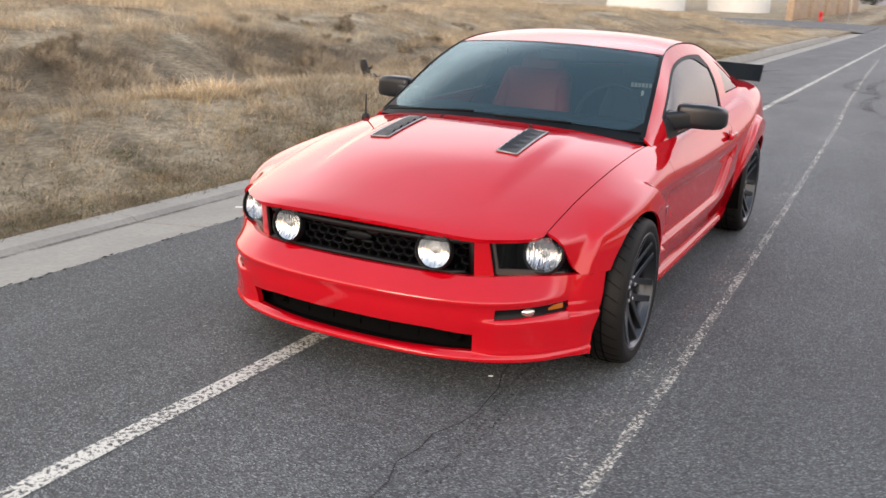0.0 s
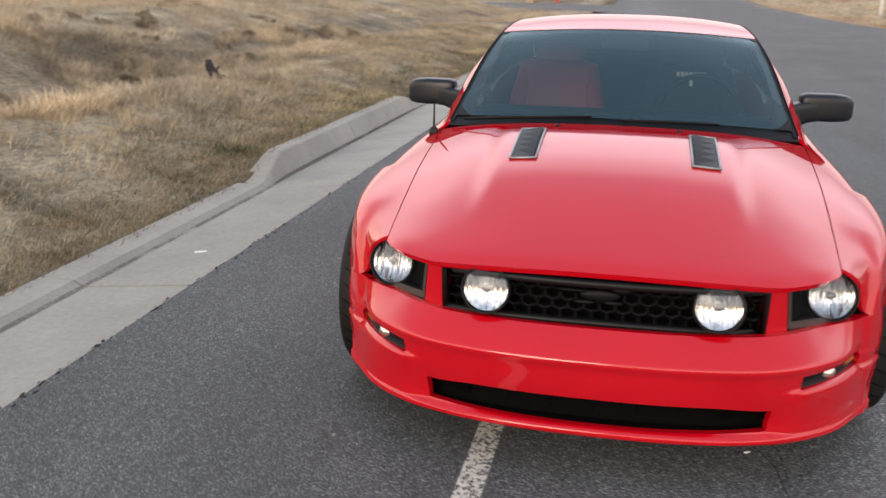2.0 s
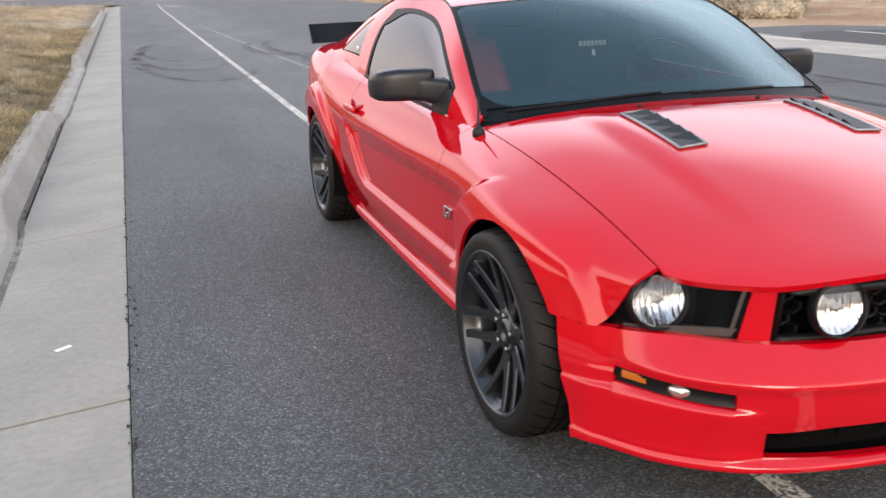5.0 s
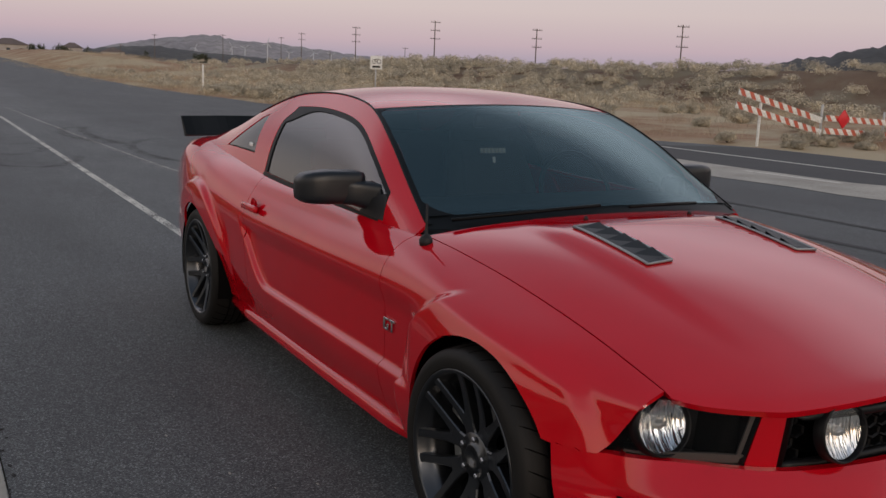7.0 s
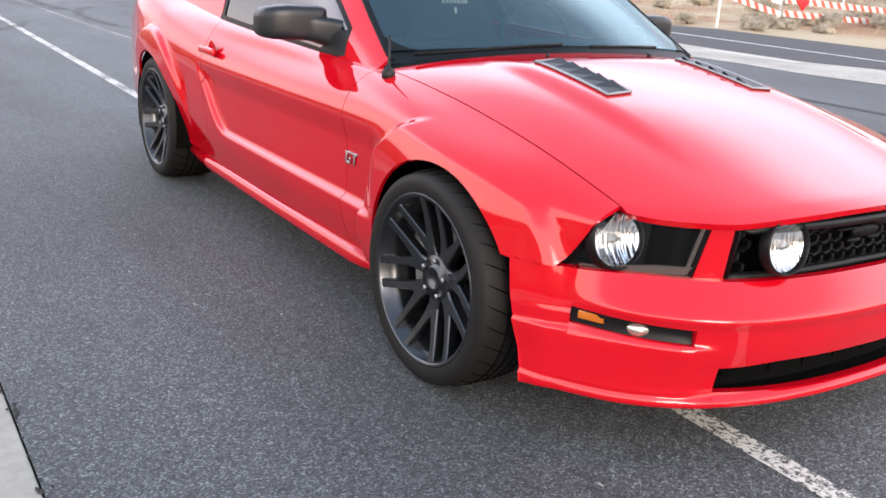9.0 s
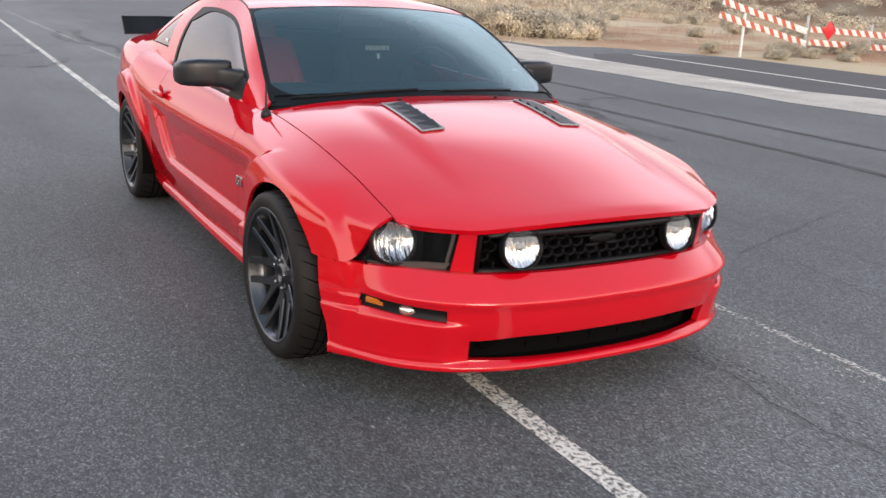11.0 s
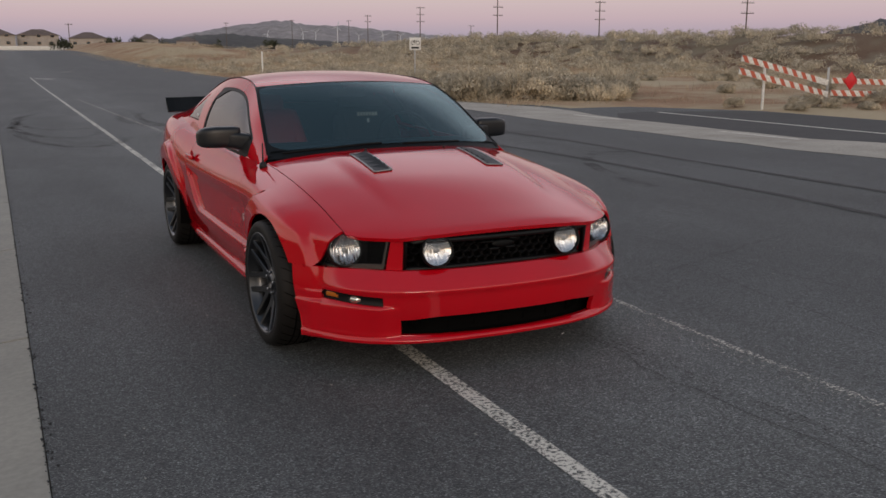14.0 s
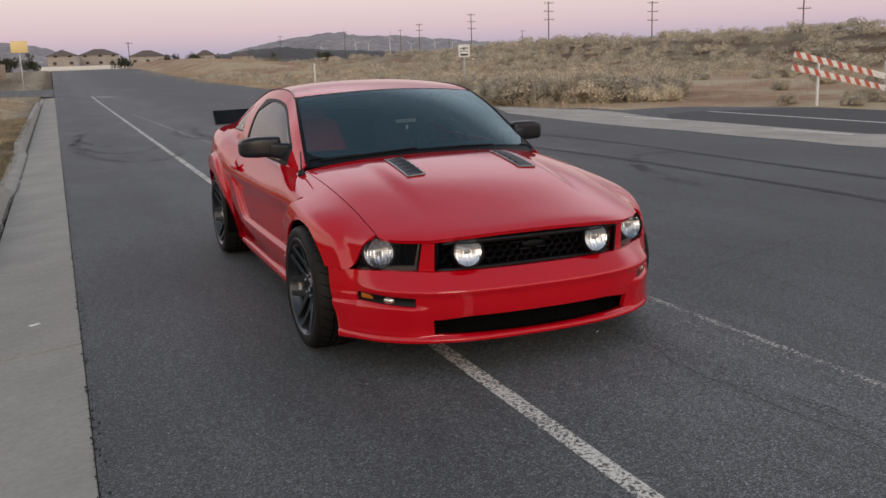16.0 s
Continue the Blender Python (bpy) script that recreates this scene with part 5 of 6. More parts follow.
CREASELINE.node_tree.nodes["Principled BSDF"].inputs["Base Color"].default_value = (0.11, 0.10, 0.085, 1)
strip("crease_line", [(-2.543 - 0.30 * (curb_height(q) + 0.018), q) for q in [-12 + 0.25 * k for k in range(270)]], 0.036, CREASELINE, "dark broken line along the foot of the kerb", -0.050, "dirt")

# ---- road marks ----
TYREMARK = bpy.data.materials.new("tyre_mark")
TYREMARK.use_nodes = True
worn_paint(TYREMARK, 0.50)
TYREMARK.node_tree.nodes["Principled BSDF"].inputs["Base Color"].default_value = (0.030, 0.030, 0.032, 1)
CRACK = mat("crack_filler", (0.02, 0.02, 0.02), 0.9)
SEAM = bpy.data.materials.new("worn_seam")
SEAM.use_nodes = True
worn_paint(SEAM, 0.52, 0.25)
SEAM.node_tree.nodes["Principled BSDF"].inputs["Base Color"].default_value = (0.035, 0.034, 0.033, 1)


def arc(cx, cy, rx, ry, a0, a1, n=24):
    return [(cx + rx * math.cos(radians(a0 + (a1 - a0) * i / n)), cy + ry * math.sin(radians(a0 + (a1 - a0) * i / n))) for i in range(n + 1)]


MARKS = [[(6.23, 6.7), (5.9, 6.75), (5.55, 6.62), (5.21, 6.2), (4.9, 5.7), (4.64, 5.1), (4.4, 4.3), (4.27, 3.6)],
         arc(-0.9, 15.6, 0.80, 3.0, 150, 320), arc(-0.75, 15.0, 1.0, 4.2, 140, 320), arc(-0.8, 17.0, 0.85, 2.6, 120, 300), arc(2.2, 12.95, 1.22, 2.75, 80, 285),
         arc(1.0, 16.7, 0.58, 2.0, 80, 280), arc(1.3, 16.6, 0.45, 2.4, 110, 270)]
LONGMARK = bpy.data.materials.new("long_tyre_mark")
LONGMARK.use_nodes = True
worn_paint(LONGMARK, 0.43)
LONGMARK.node_tree.nodes["Principled BSDF"].inputs["Base Color"].default_value = (0.030, 0.030, 0.032, 1)
for pts in ([(5.7, 17), (6.15, 12.5), (6.36, 9.8), (6.42, 8.4), (6.36, 7.0), (6.28, 5.5), (6.24, 4.0), (6.2, 2.2), (6.0, -4)], [(4.55, 12.5), (4.95, 9.0), (5.13, 6.8), (5.13, 5.3), (5.09, 4.0), (5.06, 2.4), (4.95, 1.5), (4.6, -4)]):
    strip("tyre_mark", pts, 0.11, LONGMARK, "long dark tyre mark along the road", 0.006, "tyre mark")
for pts in MARKS:
    strip("tyre_mark", pts, 0.17, TYREMARK, "dark tyre mark curving over the asphalt", 0.006, "tyre mark")


def wander(x, y, dx, dy, n, amp):
    pts = []
    for i in range(n):
        pts.append((x + dx * i / n + amp * noise.noise(Vector((i * 0.7, x, y))), y + dy * i / n))
    return pts


for k in (-0.035, 0.0, 0.03):
    strip("crack", [(x + k + 0.02 * noise.noise(Vector((y * 3, k * 40, 0))), y) for x, y in [(0.60 - 0.058 * (0.9 - 0.12 * i), 0.9 - 0.12 * i) for i in range(34)]], 0.012, SEAM, "dark worn seam along the asphalt", 0.005, "crack")
for x, y, dx, dy, n in ((1.75, -2.6, 0.4, 3.4, 26), (2.6, -1.0, -0.3, 5.0, 30), (1.9, 0.4, 1.6, 0.6, 12), (3.4, 2.0, 0.3, 9.0, 40), (0.62, -2.5, -0.12, 2.4, 20)):
    strip("crack", wander(x, y, dx, dy, n, 0.07), 0.0045, CRACK, "thin crack in the asphalt", 0.005, "crack")
# arrow stub at the far lane line
strip("stop_mark", [(0.25, 52.5), (1.1, 51.2)], 0.6, PAINTLINE, "short white bar painted on the road")
strip("stop_mark", [(2.2, 66.0), (3.4, 66.2)], 0.5, PAINTLINE, "short white bar painted on the road")
strip("stop_mark", [(3.1, 36.0), (4.2, 34.4)], 0.3, FADED, "faded white bar painted on the road")


# crumbled asphalt edge along the gutter, as loose dark bits
def crumbs(count, x0, x1, y0, y1, size, seed):
    rng = random.Random(seed)
    v, f = [], []
    for _ in range(count):
        y = y0 + (y1 - y0) * rng.random() ** 1.3
        x = x0 + (x1 - x0) * rng.random() ** 2
        r = size * (0.3 + rng.random() ** 2)
        b = len(v)
        for k in range(5):
            a = 2 * math.pi * k / 5 + rng.random()
            v.append((x + r * math.cos(a) * 0.6, y + r * math.sin(a) * (1 + rng.random()), ROAD_Z + 0.002))
        v.append((x, y, ROAD_Z + 0.002 + r * 0.35))
        f += [(b + k, b + (k + 1) % 5, b + 5) for k in range(5)]
    me = bpy.data.meshes.new("crumbs")
    me.from_pydata(v, [], f)
    return me


ob = part("asphalt_crumbs", crumbs(700, -1.985, -1.94, -4.5, 16, 0.010, 4), CRACK)
tagged(ob, "loose dark asphalt crumbs along the gutter edge", "gravel", kind="stuff")
ob = part("road_grit", crumbs(260, -1.7, 4.0, -3.5, 5, 0.007, 5), CONCRETE)
tagged(ob, "pale grit scattered on the asphalt", "gravel", kind="stuff")
for x, y, r in ((-2.22, 1.25, 0.03), (0.49, -0.49, 0.009)):
    ob = part("litter", bm_box(r * 2.2, r * 0.8, 0.004, (0, 0, 0), 0.001), LETTER, m=pose(x, y, ROAD_Z + 0.004 if x > -2 else -0.010, 0, 0, 35))
    tagged(ob, "small scrap of white litter lying flat", "litter")


# ---- grass and brush ----
def blades(spots, seed):
    """spots: rows of x, y, z, height, spread, count. Returns a mesh of bent thin blades."""
    rng = np.random.default_rng(seed)
    rep = np.repeat(np.arange(len(spots)), [int(q[5]) for q in spots])
    a = np.array(spots, float)[rep]
    n = len(a)
    ang, lean = rng.random(n) * 2 * np.pi, rng.random(n) ** 0.45
    r0 = rng.random(n) ** 0.6 * a[:, 4] * 0.45
    h = a[:, 3] * (0.45 + 0.65 * rng.random(n))
    base = a[:, :3] + np.stack([np.cos(ang) * r0, np.sin(ang) * r0, np.full(n, -0.01)], 1)
    out = np.stack([np.cos(ang), np.sin(ang), 0 * ang], 1)
    turn = rng.random(n) * 2 * np.pi
    side = np.stack([np.cos(turn), np.sin(turn), 0 * turn], 1) * (0.0034 + 0.013 * h)[:, None] * 0.46
    mid = base + out * (lean * h * 0.42)[:, None] + np.array([0, 0, 1]) * (h * (0.62 - 0.18 * lean))[:, None]
    tip = base + out * (lean * h * 1.05)[:, None] + np.array([0, 0, 1]) * (h * (1 - 0.62 * lean))[:, None]
    v = np.stack([base - side, base + side, mid + side * 0.7, mid - side * 0.7, tip], 1).reshape(-1, 3)
    i = np.arange(n)[:, None] * 5
    f = [tuple(q) for q in (i + np.array([0, 1, 2, 3])).tolist()] + [tuple(q) for q in (i + np.array([3, 2, 4])).tolist()]
    me = bpy.data.meshes.new("blades")
    me.from_pydata(v.tolist(), [], f)
    return me


rng = random.Random(11)


def field(count, x0, x1, y0, y1, height, spread, per, test, power=1.0):
    out = []
    while len(out) < count:
        x, y = x0 + (x1 - x0) * rng.random() ** power, y0 + (y1 - y0) * rng.random() ** power
        if test(x, y):
            d = math.hypot(x + 2, y)
            grow = 1 + 0.05 * max(0.0, d - 6)
            out.append((x, y, bank(x, y), height * (0.6 + 0.8 * rng.random()), spread * grow, per))
    return out


patch = lambda x, y: noise.noise(Vector((x * 0.33, y * 0.33, 1.7))) + 0.5 * noise.noise(Vector((x * 0.9, y * 0.9, 5.2)))
hollow_ = lambda x, y: smooth01(-4.5, -5.2, x + 0.9 * patch(x * 1.5, y * 1.5)) * (1 - smooth01(-6.7, -7.6, x + 0.9 * patch(x, y))) * (1 - 0.75 * smooth01(7.5, 11, y))
lush = lambda x, y: noise.noise(Vector((x * 1.3, y * 0.8, 9.4)))
stub = field(11500, -2.80, -4.3, -7, 26, 0.065, 0.21, 12, lambda x, y: rng.random() < 1.15 - 0.75 * (-2.7 - x) + 0.5 * lush(x, y), 1.15)
ob = part("roadside_stubble", blades(stub, 1), GREENISH, smooth=False)
tagged(ob, "short matted green and brown roadside grass", "grass", kind="stuff")
green = field(420, -2.86, -3.7, -5, 24, 0.065, 0.30, 34, lambda x, y: lush(x * 1.7, y * 1.7) > 0.18)
ob = part("green_tufts", blades(green, 5), FRESH, smooth=False)
tagged(ob, "low fresh green grass tufts beside the kerb", "grass", kind="stuff")
mats_ = field(11000, -3.0, -16, -9, 44, 0.085, 0.38, 15, lambda x, y: patch(x * 2, y * 2) > 0.30 - 0.5 * smooth01(-2.9, -3.7, x) + 0.5 * hollow_(x, y), 1.3)
ob = part("matted_straw", blades(mats_, 7), STRAW, smooth=False)
tagged(ob, "flattened pale dry grass on the bank", "grass", kind="stuff")
clumps = field(2300, -2.95, -5.6, -5, 24, 0.13, 0.28, 38, lambda x, y: patch(x * 2.6, y * 2.6) > -0.16 - 0.2 * smooth01(-3.3, -4.2, x))
ob = part("straw_clumps", blades(clumps, 12), DULL, smooth=False)
tagged(ob, "ragged clumps of yellow straw above the kerb", "grass", kind="stuff")
tall = field(3700, -3.5, -18, -4, 46, 0.22, 0.40, 52, lambda x, y: patch(x, y) > 0.0 + 0.9 * hollow_(x, y) - 0.25 * smooth01(-6.6, -7.6, x) and rng.random() < 0.30 + 0.9 * smooth01(-3.5, -4.0, x), 1.25)
ob = part("dry_grass", blades(tall, 2), STRAW, smooth=False)
tagged(ob, "tall pale dry grass in tufts on the bank", "grass", kind="stuff")
weeds = field(2600, -4.6, -8.0, -4, 17, 0.15, 0.40, 19, lambda x, y: hollow_(x, y) > 0.3 and patch(x * 2.2, y * 2.2) > -0.15)
weeds += field(1200, -6.5, -15, -4, 46, 0.19, 0.46, 20, lambda x, y: patch(x, y) < -0.05, 1.1)
ob = part("dead_weeds", blades(weeds, 3), STALK, smooth=False)
tagged(ob, "dark grey dead weeds on the bank", "weeds", kind="stuff")
pale = field(1700, -4.7, -8.0, -4, 18, 0.21, 0.24, 40, lambda x, y: hollow_(x, y) > 0.2 and patch(x * 3.1, y * 3.1) > 0.05)
ob = part("pale_tufts", blades(pale, 6), STRAW, smooth=False)
tagged(ob, "single pale dry grass tufts in the dark hollow", "grass", kind="stuff")
far = field(5000, 10.9, 46, 6, 130, 0.42, 1.1, 21, lambda x, y: not (x < 17 and y < 17) and patch(x * 0.6, y * 0.6) > -0.12 and (x < 0.62 * y or x > 29 or rng.random() < 0.10), 1.3)
ob = part("field_grass", blades(far, 8), STRAW, smooth=False)
tagged(ob, "pale dry grass over the flat field", "grass", kind="stuff")
far2 = field(1600, -3.5, -60, 40, 150, 0.4, 1.6, 22, lambda x, y: not 55 < y < 75, 1.2)
ob = part("far_grass", blades(far2, 9), STRAW, smooth=False)
tagged(ob, "distant pale dry grass beside the road", "grass", kind="stuff")


def bush_arrays(seed, leaves, r=1.0, slim=1.0):
    g = np.random.default_rng(seed)
    lobes = g.normal(size=(9, 3)) * np.array([0.42, 0.42, 0.20]) + np.array([0, 0, 0.42])
    pick = g.integers(0, 9, leaves)
    d = g.normal(size=(leaves, 3))
    d /= np.linalg.norm(d, axis=1)[:, None]
    c = lobes[pick] + d * (0.14 + 0.24 * g.random((leaves, 1)))
    c[:, 2] = np.abs(c[:, 2])
    up = d * 0.6 + np.array([0, 0, 0.8]) + g.normal(size=(leaves, 3)) * 0.3
    up /= np.linalg.norm(up, axis=1)[:, None]
    side = np.cross(up, g.normal(size=(leaves, 3)))
    side /= np.linalg.norm(side, axis=1)[:, None]
    ln, wd = 0.16 + 0.14 * g.random((leaves, 1)), (0.030 + 0.03 * g.random((leaves, 1))) * slim
    v = np.stack([c - side * wd, c + side * wd, c + up * ln], 1) * r
    return v.reshape(-1, 3)


def tri_mesh(v, name):
    me = bpy.data.meshes.new(name)
    me.from_pydata(v.tolist(), [], [(i, i + 1, i + 2) for i in range(0, len(v), 3)])
    return me


def twigs():
    bm = bmesh.new()
    for k in range(7):
        a = k * 0.9
        bm_tube([(0, 0, -0.05), (0.15 * math.cos(a), 0.15 * math.sin(a), 0.22), (0.36 * math.cos(a + 0.3), 0.36 * math.sin(a + 0.3), 0.52)], 0.02, 4, bm, [1, 0.7, 0.3])
    return to_mesh(bm, "twigs")


def round_bush(seed, leaves, leaf=1.0):
    """A low rounded bush: leaves lying over the skins of a few lobes."""
    g = np.random.default_rng(seed)
    lobes = g.normal(size=(6, 3)) * np.array([0.36, 0.36, 0.10]) + np.array([0, 0, 0.40])
    size = 0.34 + 0.20 * g.random(6)
    pick = g.integers(0, 6, leaves)
    d = g.normal(size=(leaves, 3))
    d[:, 2] = np.abs(d[:, 2]) - 0.25
    d /= np.linalg.norm(d, axis=1)[:, None]
    c = lobes[pick] + d * size[pick][:, None] * (0.85 + 0.25 * g.random((leaves, 1)))
    a = np.cross(d, g.normal(size=(leaves, 3)))
    a /= np.linalg.norm(a, axis=1)[:, None]
    b = np.cross(d, a) + d * 0.45
    k = (0.045 + 0.05 * g.random((leaves, 1))) * leaf
    return np.stack([c - a * k * 0.6, c + a * k * 0.6, c + b * k * 1.3], 1).reshape(-1, 3)


BUSHES = [tri_mesh(np.concatenate([round_bush(40 + k, 6500, 0.55), bush_arrays(40 + k, 2600, slim=0.35)]), "bush") for k in range(5)]
TWIGS = twigs()
BARK = mat("grey_bark", (0.10, 0.08, 0.06), 0.9)
spots = []
for k in range(22):
    q = k / 21
    spots.append((11.3 + 5.6 * q + rng.uniform(-0.4, 0.4), 22.3 - 2.8 * math.sin(2.6 * q) + rng.uniform(-0.3, 1.6), 0.55 + rng.random() * 0.4))
spots += [(11.6 + rng.random() * 6.5, 24 + rng.random() * 26, 0.4 + rng.random() * 0.35) for _ in range(40)]
spots += [(15.2 + rng.random() * 7, 11.5 + rng.random() * 3.0, 0.22 + rng.random() * 0.2) for _ in range(10)]
spots += [(19 + rng.random() * 14, 16 + rng.random() * 30, 0.3 + rng.random() * 0.3) for _ in range(22)]
for n, (x, y, r) in enumerate(spots):
    m = pose(x, y, bank(x, y) - 0.03, 0, 0, rng.random() * 360) @ Matrix.Diagonal((r * 1.15, r * 1.15, r, 1))
    b = part("sagebrush", TWIGS, BARK, m=m)
    tagged(b, "grey-green sagebrush on dry ground", "bush", "roadside sagebrush")
    part("foliage", BUSHES[n % 5], SAGE, b)
vs = []
g = np.random.default_rng(77)
for _ in range(1500):
    x, y = 22 + g.random() * 75, -6 + g.random() * 190
    foot = 46 - 0.10 * y
    if g.random() < 0.62:
        y = -6 + g.random() * 115
        foot = 46 - 0.10 * y
        x = foot - 1.5 + g.random() * 19
    if x < foot - 2 and g.random() < 0.85:
        continue
    bearing = math.degrees(math.atan2(x + 2.2, y + 2.0)) + 0.25 * (x - foot)
    if 52.5 < bearing < 57.5 and foot < x < foot + 16 and g.random() < 0.9:
        continue
    r = (0.38 + 0.46 * g.random()) * (1.0 if y < 80 else 1.35)
    a = round_bush(int(g.integers(0, 40)), 420) * np.array([r * 1.15, r * 1.15, r * (0.9 + 0.5 * g.random())])
    vs.append(a * 1.0 + np.array([x, y, bank(x, y) - 0.05]))
for _ in range(230):
    x, y = 11.5 + g.random() ** 1.4 * 22, 30 + g.random() * 62
    r = 0.34 + 0.36 * g.random()
    vs.append(round_bush(int(g.integers(0, 40)), 420) * np.array([r * 1.2, r * 1.2, r]) + np.array([x, y, bank(x, y) - 0.05]))
v = np.concatenate(vs)
ob = part("brush", tri_mesh(v, "brush"), SAGE, smooth=False)
tagged(ob, "scattered grey-green brush over the ridge", "brush", kind="stuff")

WEEDLEAF = leafy("dusty_weed_leaf", (0.24, 0.205, 0.15), (0.34, 0.285, 0.21), (0.44, 0.375, 0.28))
WEEDS = [tri_mesh(bush_arrays(80 + k, 3600, slim=0.4) * np.array([1.0, 1.0, 0.9]), "weed") for k in range(3)]
for n in range(64):
    x, y, r = -4.9 - rng.random() ** 1.3 * 4.4, -3 + rng.random() * 20, 0.08 + rng.random() * 0.11
    w = part("weed_clump", TWIGS, BARK, m=pose(x, y, bank(x, y) - 0.03, 0, 0, rng.random() * 360) @ Matrix.Diagonal((r * (0.9 + 0.5 * rng.random()), r * 1.1, r * (0.9 + 0.5 * rng.random()), 1)))
    tagged(w, "low dusty dead weed clump on the bank", "weed", "weeds on the bank")
    part("foliage", WEEDS[n % 3], WEEDLEAF, w)
CHAR = mottled("charred_wood", (0.012, 0.011, 0.010), (0.03, 0.026, 0.022), 4.0, 0.9, 40, 0.4)
bx, by = -4.72, 6.9
bz = bank(bx, by)
br = part("dead_branch", bm_tube([(0, 0, -0.05), (-0.03, 0.02, 0.16), (-0.10, 0.0, 0.30), (-0.14, 0.03, 0.44)], 0.085, 10, taper=[1.1, 1.0, 0.85, 0.6]), CHAR, m=pose(bx, by, bz) @ Matrix.Diagonal((0.75, 0.75, 0.62, 1)))
tagged(br, "blackened dead branch stuck in the dry grass", "branch")
part("limb", bm_tube([(0, 0, 0.08), (0.12, -0.03, 0.14), (0.24, -0.04, 0.05), (0.34, -0.02, 0.02)], 0.05, 8, taper=[0.8, 1.1, 1.0, 0.3]), CHAR, br)
part("limb", bm_tube([(-0.06, 0, 0.22), (0.02, 0.05, 0.30), (0.05, 0.04, 0.38)], 0.025, 6, taper=[1, 0.8, 0.3]), CHAR, br)

# ---- street furniture ----
WHITE = mottled("white_paint", (0.70, 0.70, 0.68), (0.78, 0.78, 0.76), 2.0, 0.5, 30, 0.05)
ORANGE = mottled("orange_stripe", (0.48, 0.095, 0.055), (0.56, 0.135, 0.08), 3.0, 0.5, 30, 0.05)
REDSIGN = mat("red_reflector", (0.62, 0.02, 0.03), 0.35)
YELLOW = mat("yellow_sign", (0.80, 0.62, 0.28), 0.45)
GALV = mat("galvanised_steel", (0.40, 0.41, 0.42), 0.45, 0.7)
WOOD = mottled("weathered_pole", (0.10, 0.08, 0.065), (0.15, 0.12, 0.10), 1.0, 0.9, 20, 0.3)

fence = thing("road_end_barricade", "sagging red and white striped barricade on steel posts", "barricade", m=pose(0, 13.5, 0))
for x, h in ((15.5, 1.10), (17.72, 1.10), (20.2, 0.95), (22.6, 0.95)):
    part("post", bm_box(0.05, 0.05, h, (x, 0.05, h / 2 - 0.05), 0.005), WHITE if x < 16 else GALV, fence)


def board(x0, z0, x1, z1):
    d = Vector((x1 - x0, 0, z1 - z0))
    b = part("board", bm_box(d.length, 0.03, 0.15, (d.length / 2, 0, 0), 0.003), WHITE, fence, "white board with slanted red stripes", m=pose(x0, 0, z0, 0, -math.degrees(math.atan2(d.z, d.x)), 0))
    n = int(d.length / 0.34)
    for k in range(n):
        bm = bm_box(0.15, 0.004, 0.148, (0.12 + k * 0.34, -0.018, 0), 0)
        for v in bm.verts:
            v.co.x += 0.07 * (1 if v.co.z > 0 else -1) * -1
        part("stripe", bm, ORANGE, b, smooth=False)


board(14.68, 1.30, 17.66, 0.66)
board(14.62, 0.99, 17.68, 0.36)
board(17.8, 0.72, 22.8, 0.52)
board(17.8, 0.40, 22.8, 0.20)
dm = bm_box(0.34, 0.01, 0.34, (0, 0, 0), 0.02)
part("marker", dm, REDSIGN, fence, "red diamond reflector", m=pose(18.45, -0.04, 0.70, 0, 45, 0))

sign = thing("bicycle_sign", "small white road sign with a bicycle on a thin post", "road sign", m=pose(12.25, 27.8, 0))
part("post", bm_box(0.045, 0.045, 1.95, (0, 0.03, 0.95), 0.004), GALV, sign)
plate = part("plate", bm_box(0.46, 0.012, 0.46, (0, 0, 1.75), 0.004), WHITE, sign)
for x in (-0.10, 0.10):
    part("bicycle_wheel", bm_lathe([(-0.010, 0.060), (-0.010, 0.078)], 24, "y"), BLACK, plate, m=pose(x, 0, 1.79))
part("bicycle_frame", bm_tube([(-0.10, -0.012, 1.79), (-0.03, -0.012, 1.88), (0.07, -0.012, 1.88), (0.0, -0.012, 1.79), (-0.03, -0.012, 1.88)], 0.010, 5), BLACK, plate)
part("text_bar", bm_box(0.30, 0.004, 0.06, (0, -0.008, 1.61), 0), BLACK, plate)
d = thing("delineator_post", "slim white roadside marker post", "marker post", m=pose(12.1, 49.0, 0))
part("post", bm_box(0.09, 0.03, 1.5, (0, 0, 0.75), 0.008), WHITE, d)
ys_ = thing("yellow_sign", "yellow warning sign on a steel post by the kerb", "road sign", m=pose(-3.9, 68.0, 0))
part("post", bm_box(0.06, 0.06, 3.6, (0, 0.05, 1.8), 0.005), GALV, ys_)
part("plate", bm_box(1.10, 0.02, 0.80, (0, 0, 3.32), 0.01), YELLOW, ys_)
TAN = mottled("tan_block", (0.36, 0.26, 0.18), (0.44, 0.33, 0.23), 0.6, 0.9, 6, 0.2)
STUCCO = mottled("beige_stucco", (0.34, 0.31, 0.285), (0.42, 0.385, 0.35), 0.5, 0.9, 8, 0.1)
ROOF = mottled("brown_roof_tiles", (0.115, 0.088, 0.080), (0.16, 0.122, 0.108), 0.8, 0.9, 5, 0.3)
PANE = mat("house_pane", (0.05, 0.06, 0.07), 0.15)


def polar(deg, dist):
    return -1.975 + dist * math.sin(radians(deg)), -4.473 + dist * math.cos(radians(deg))


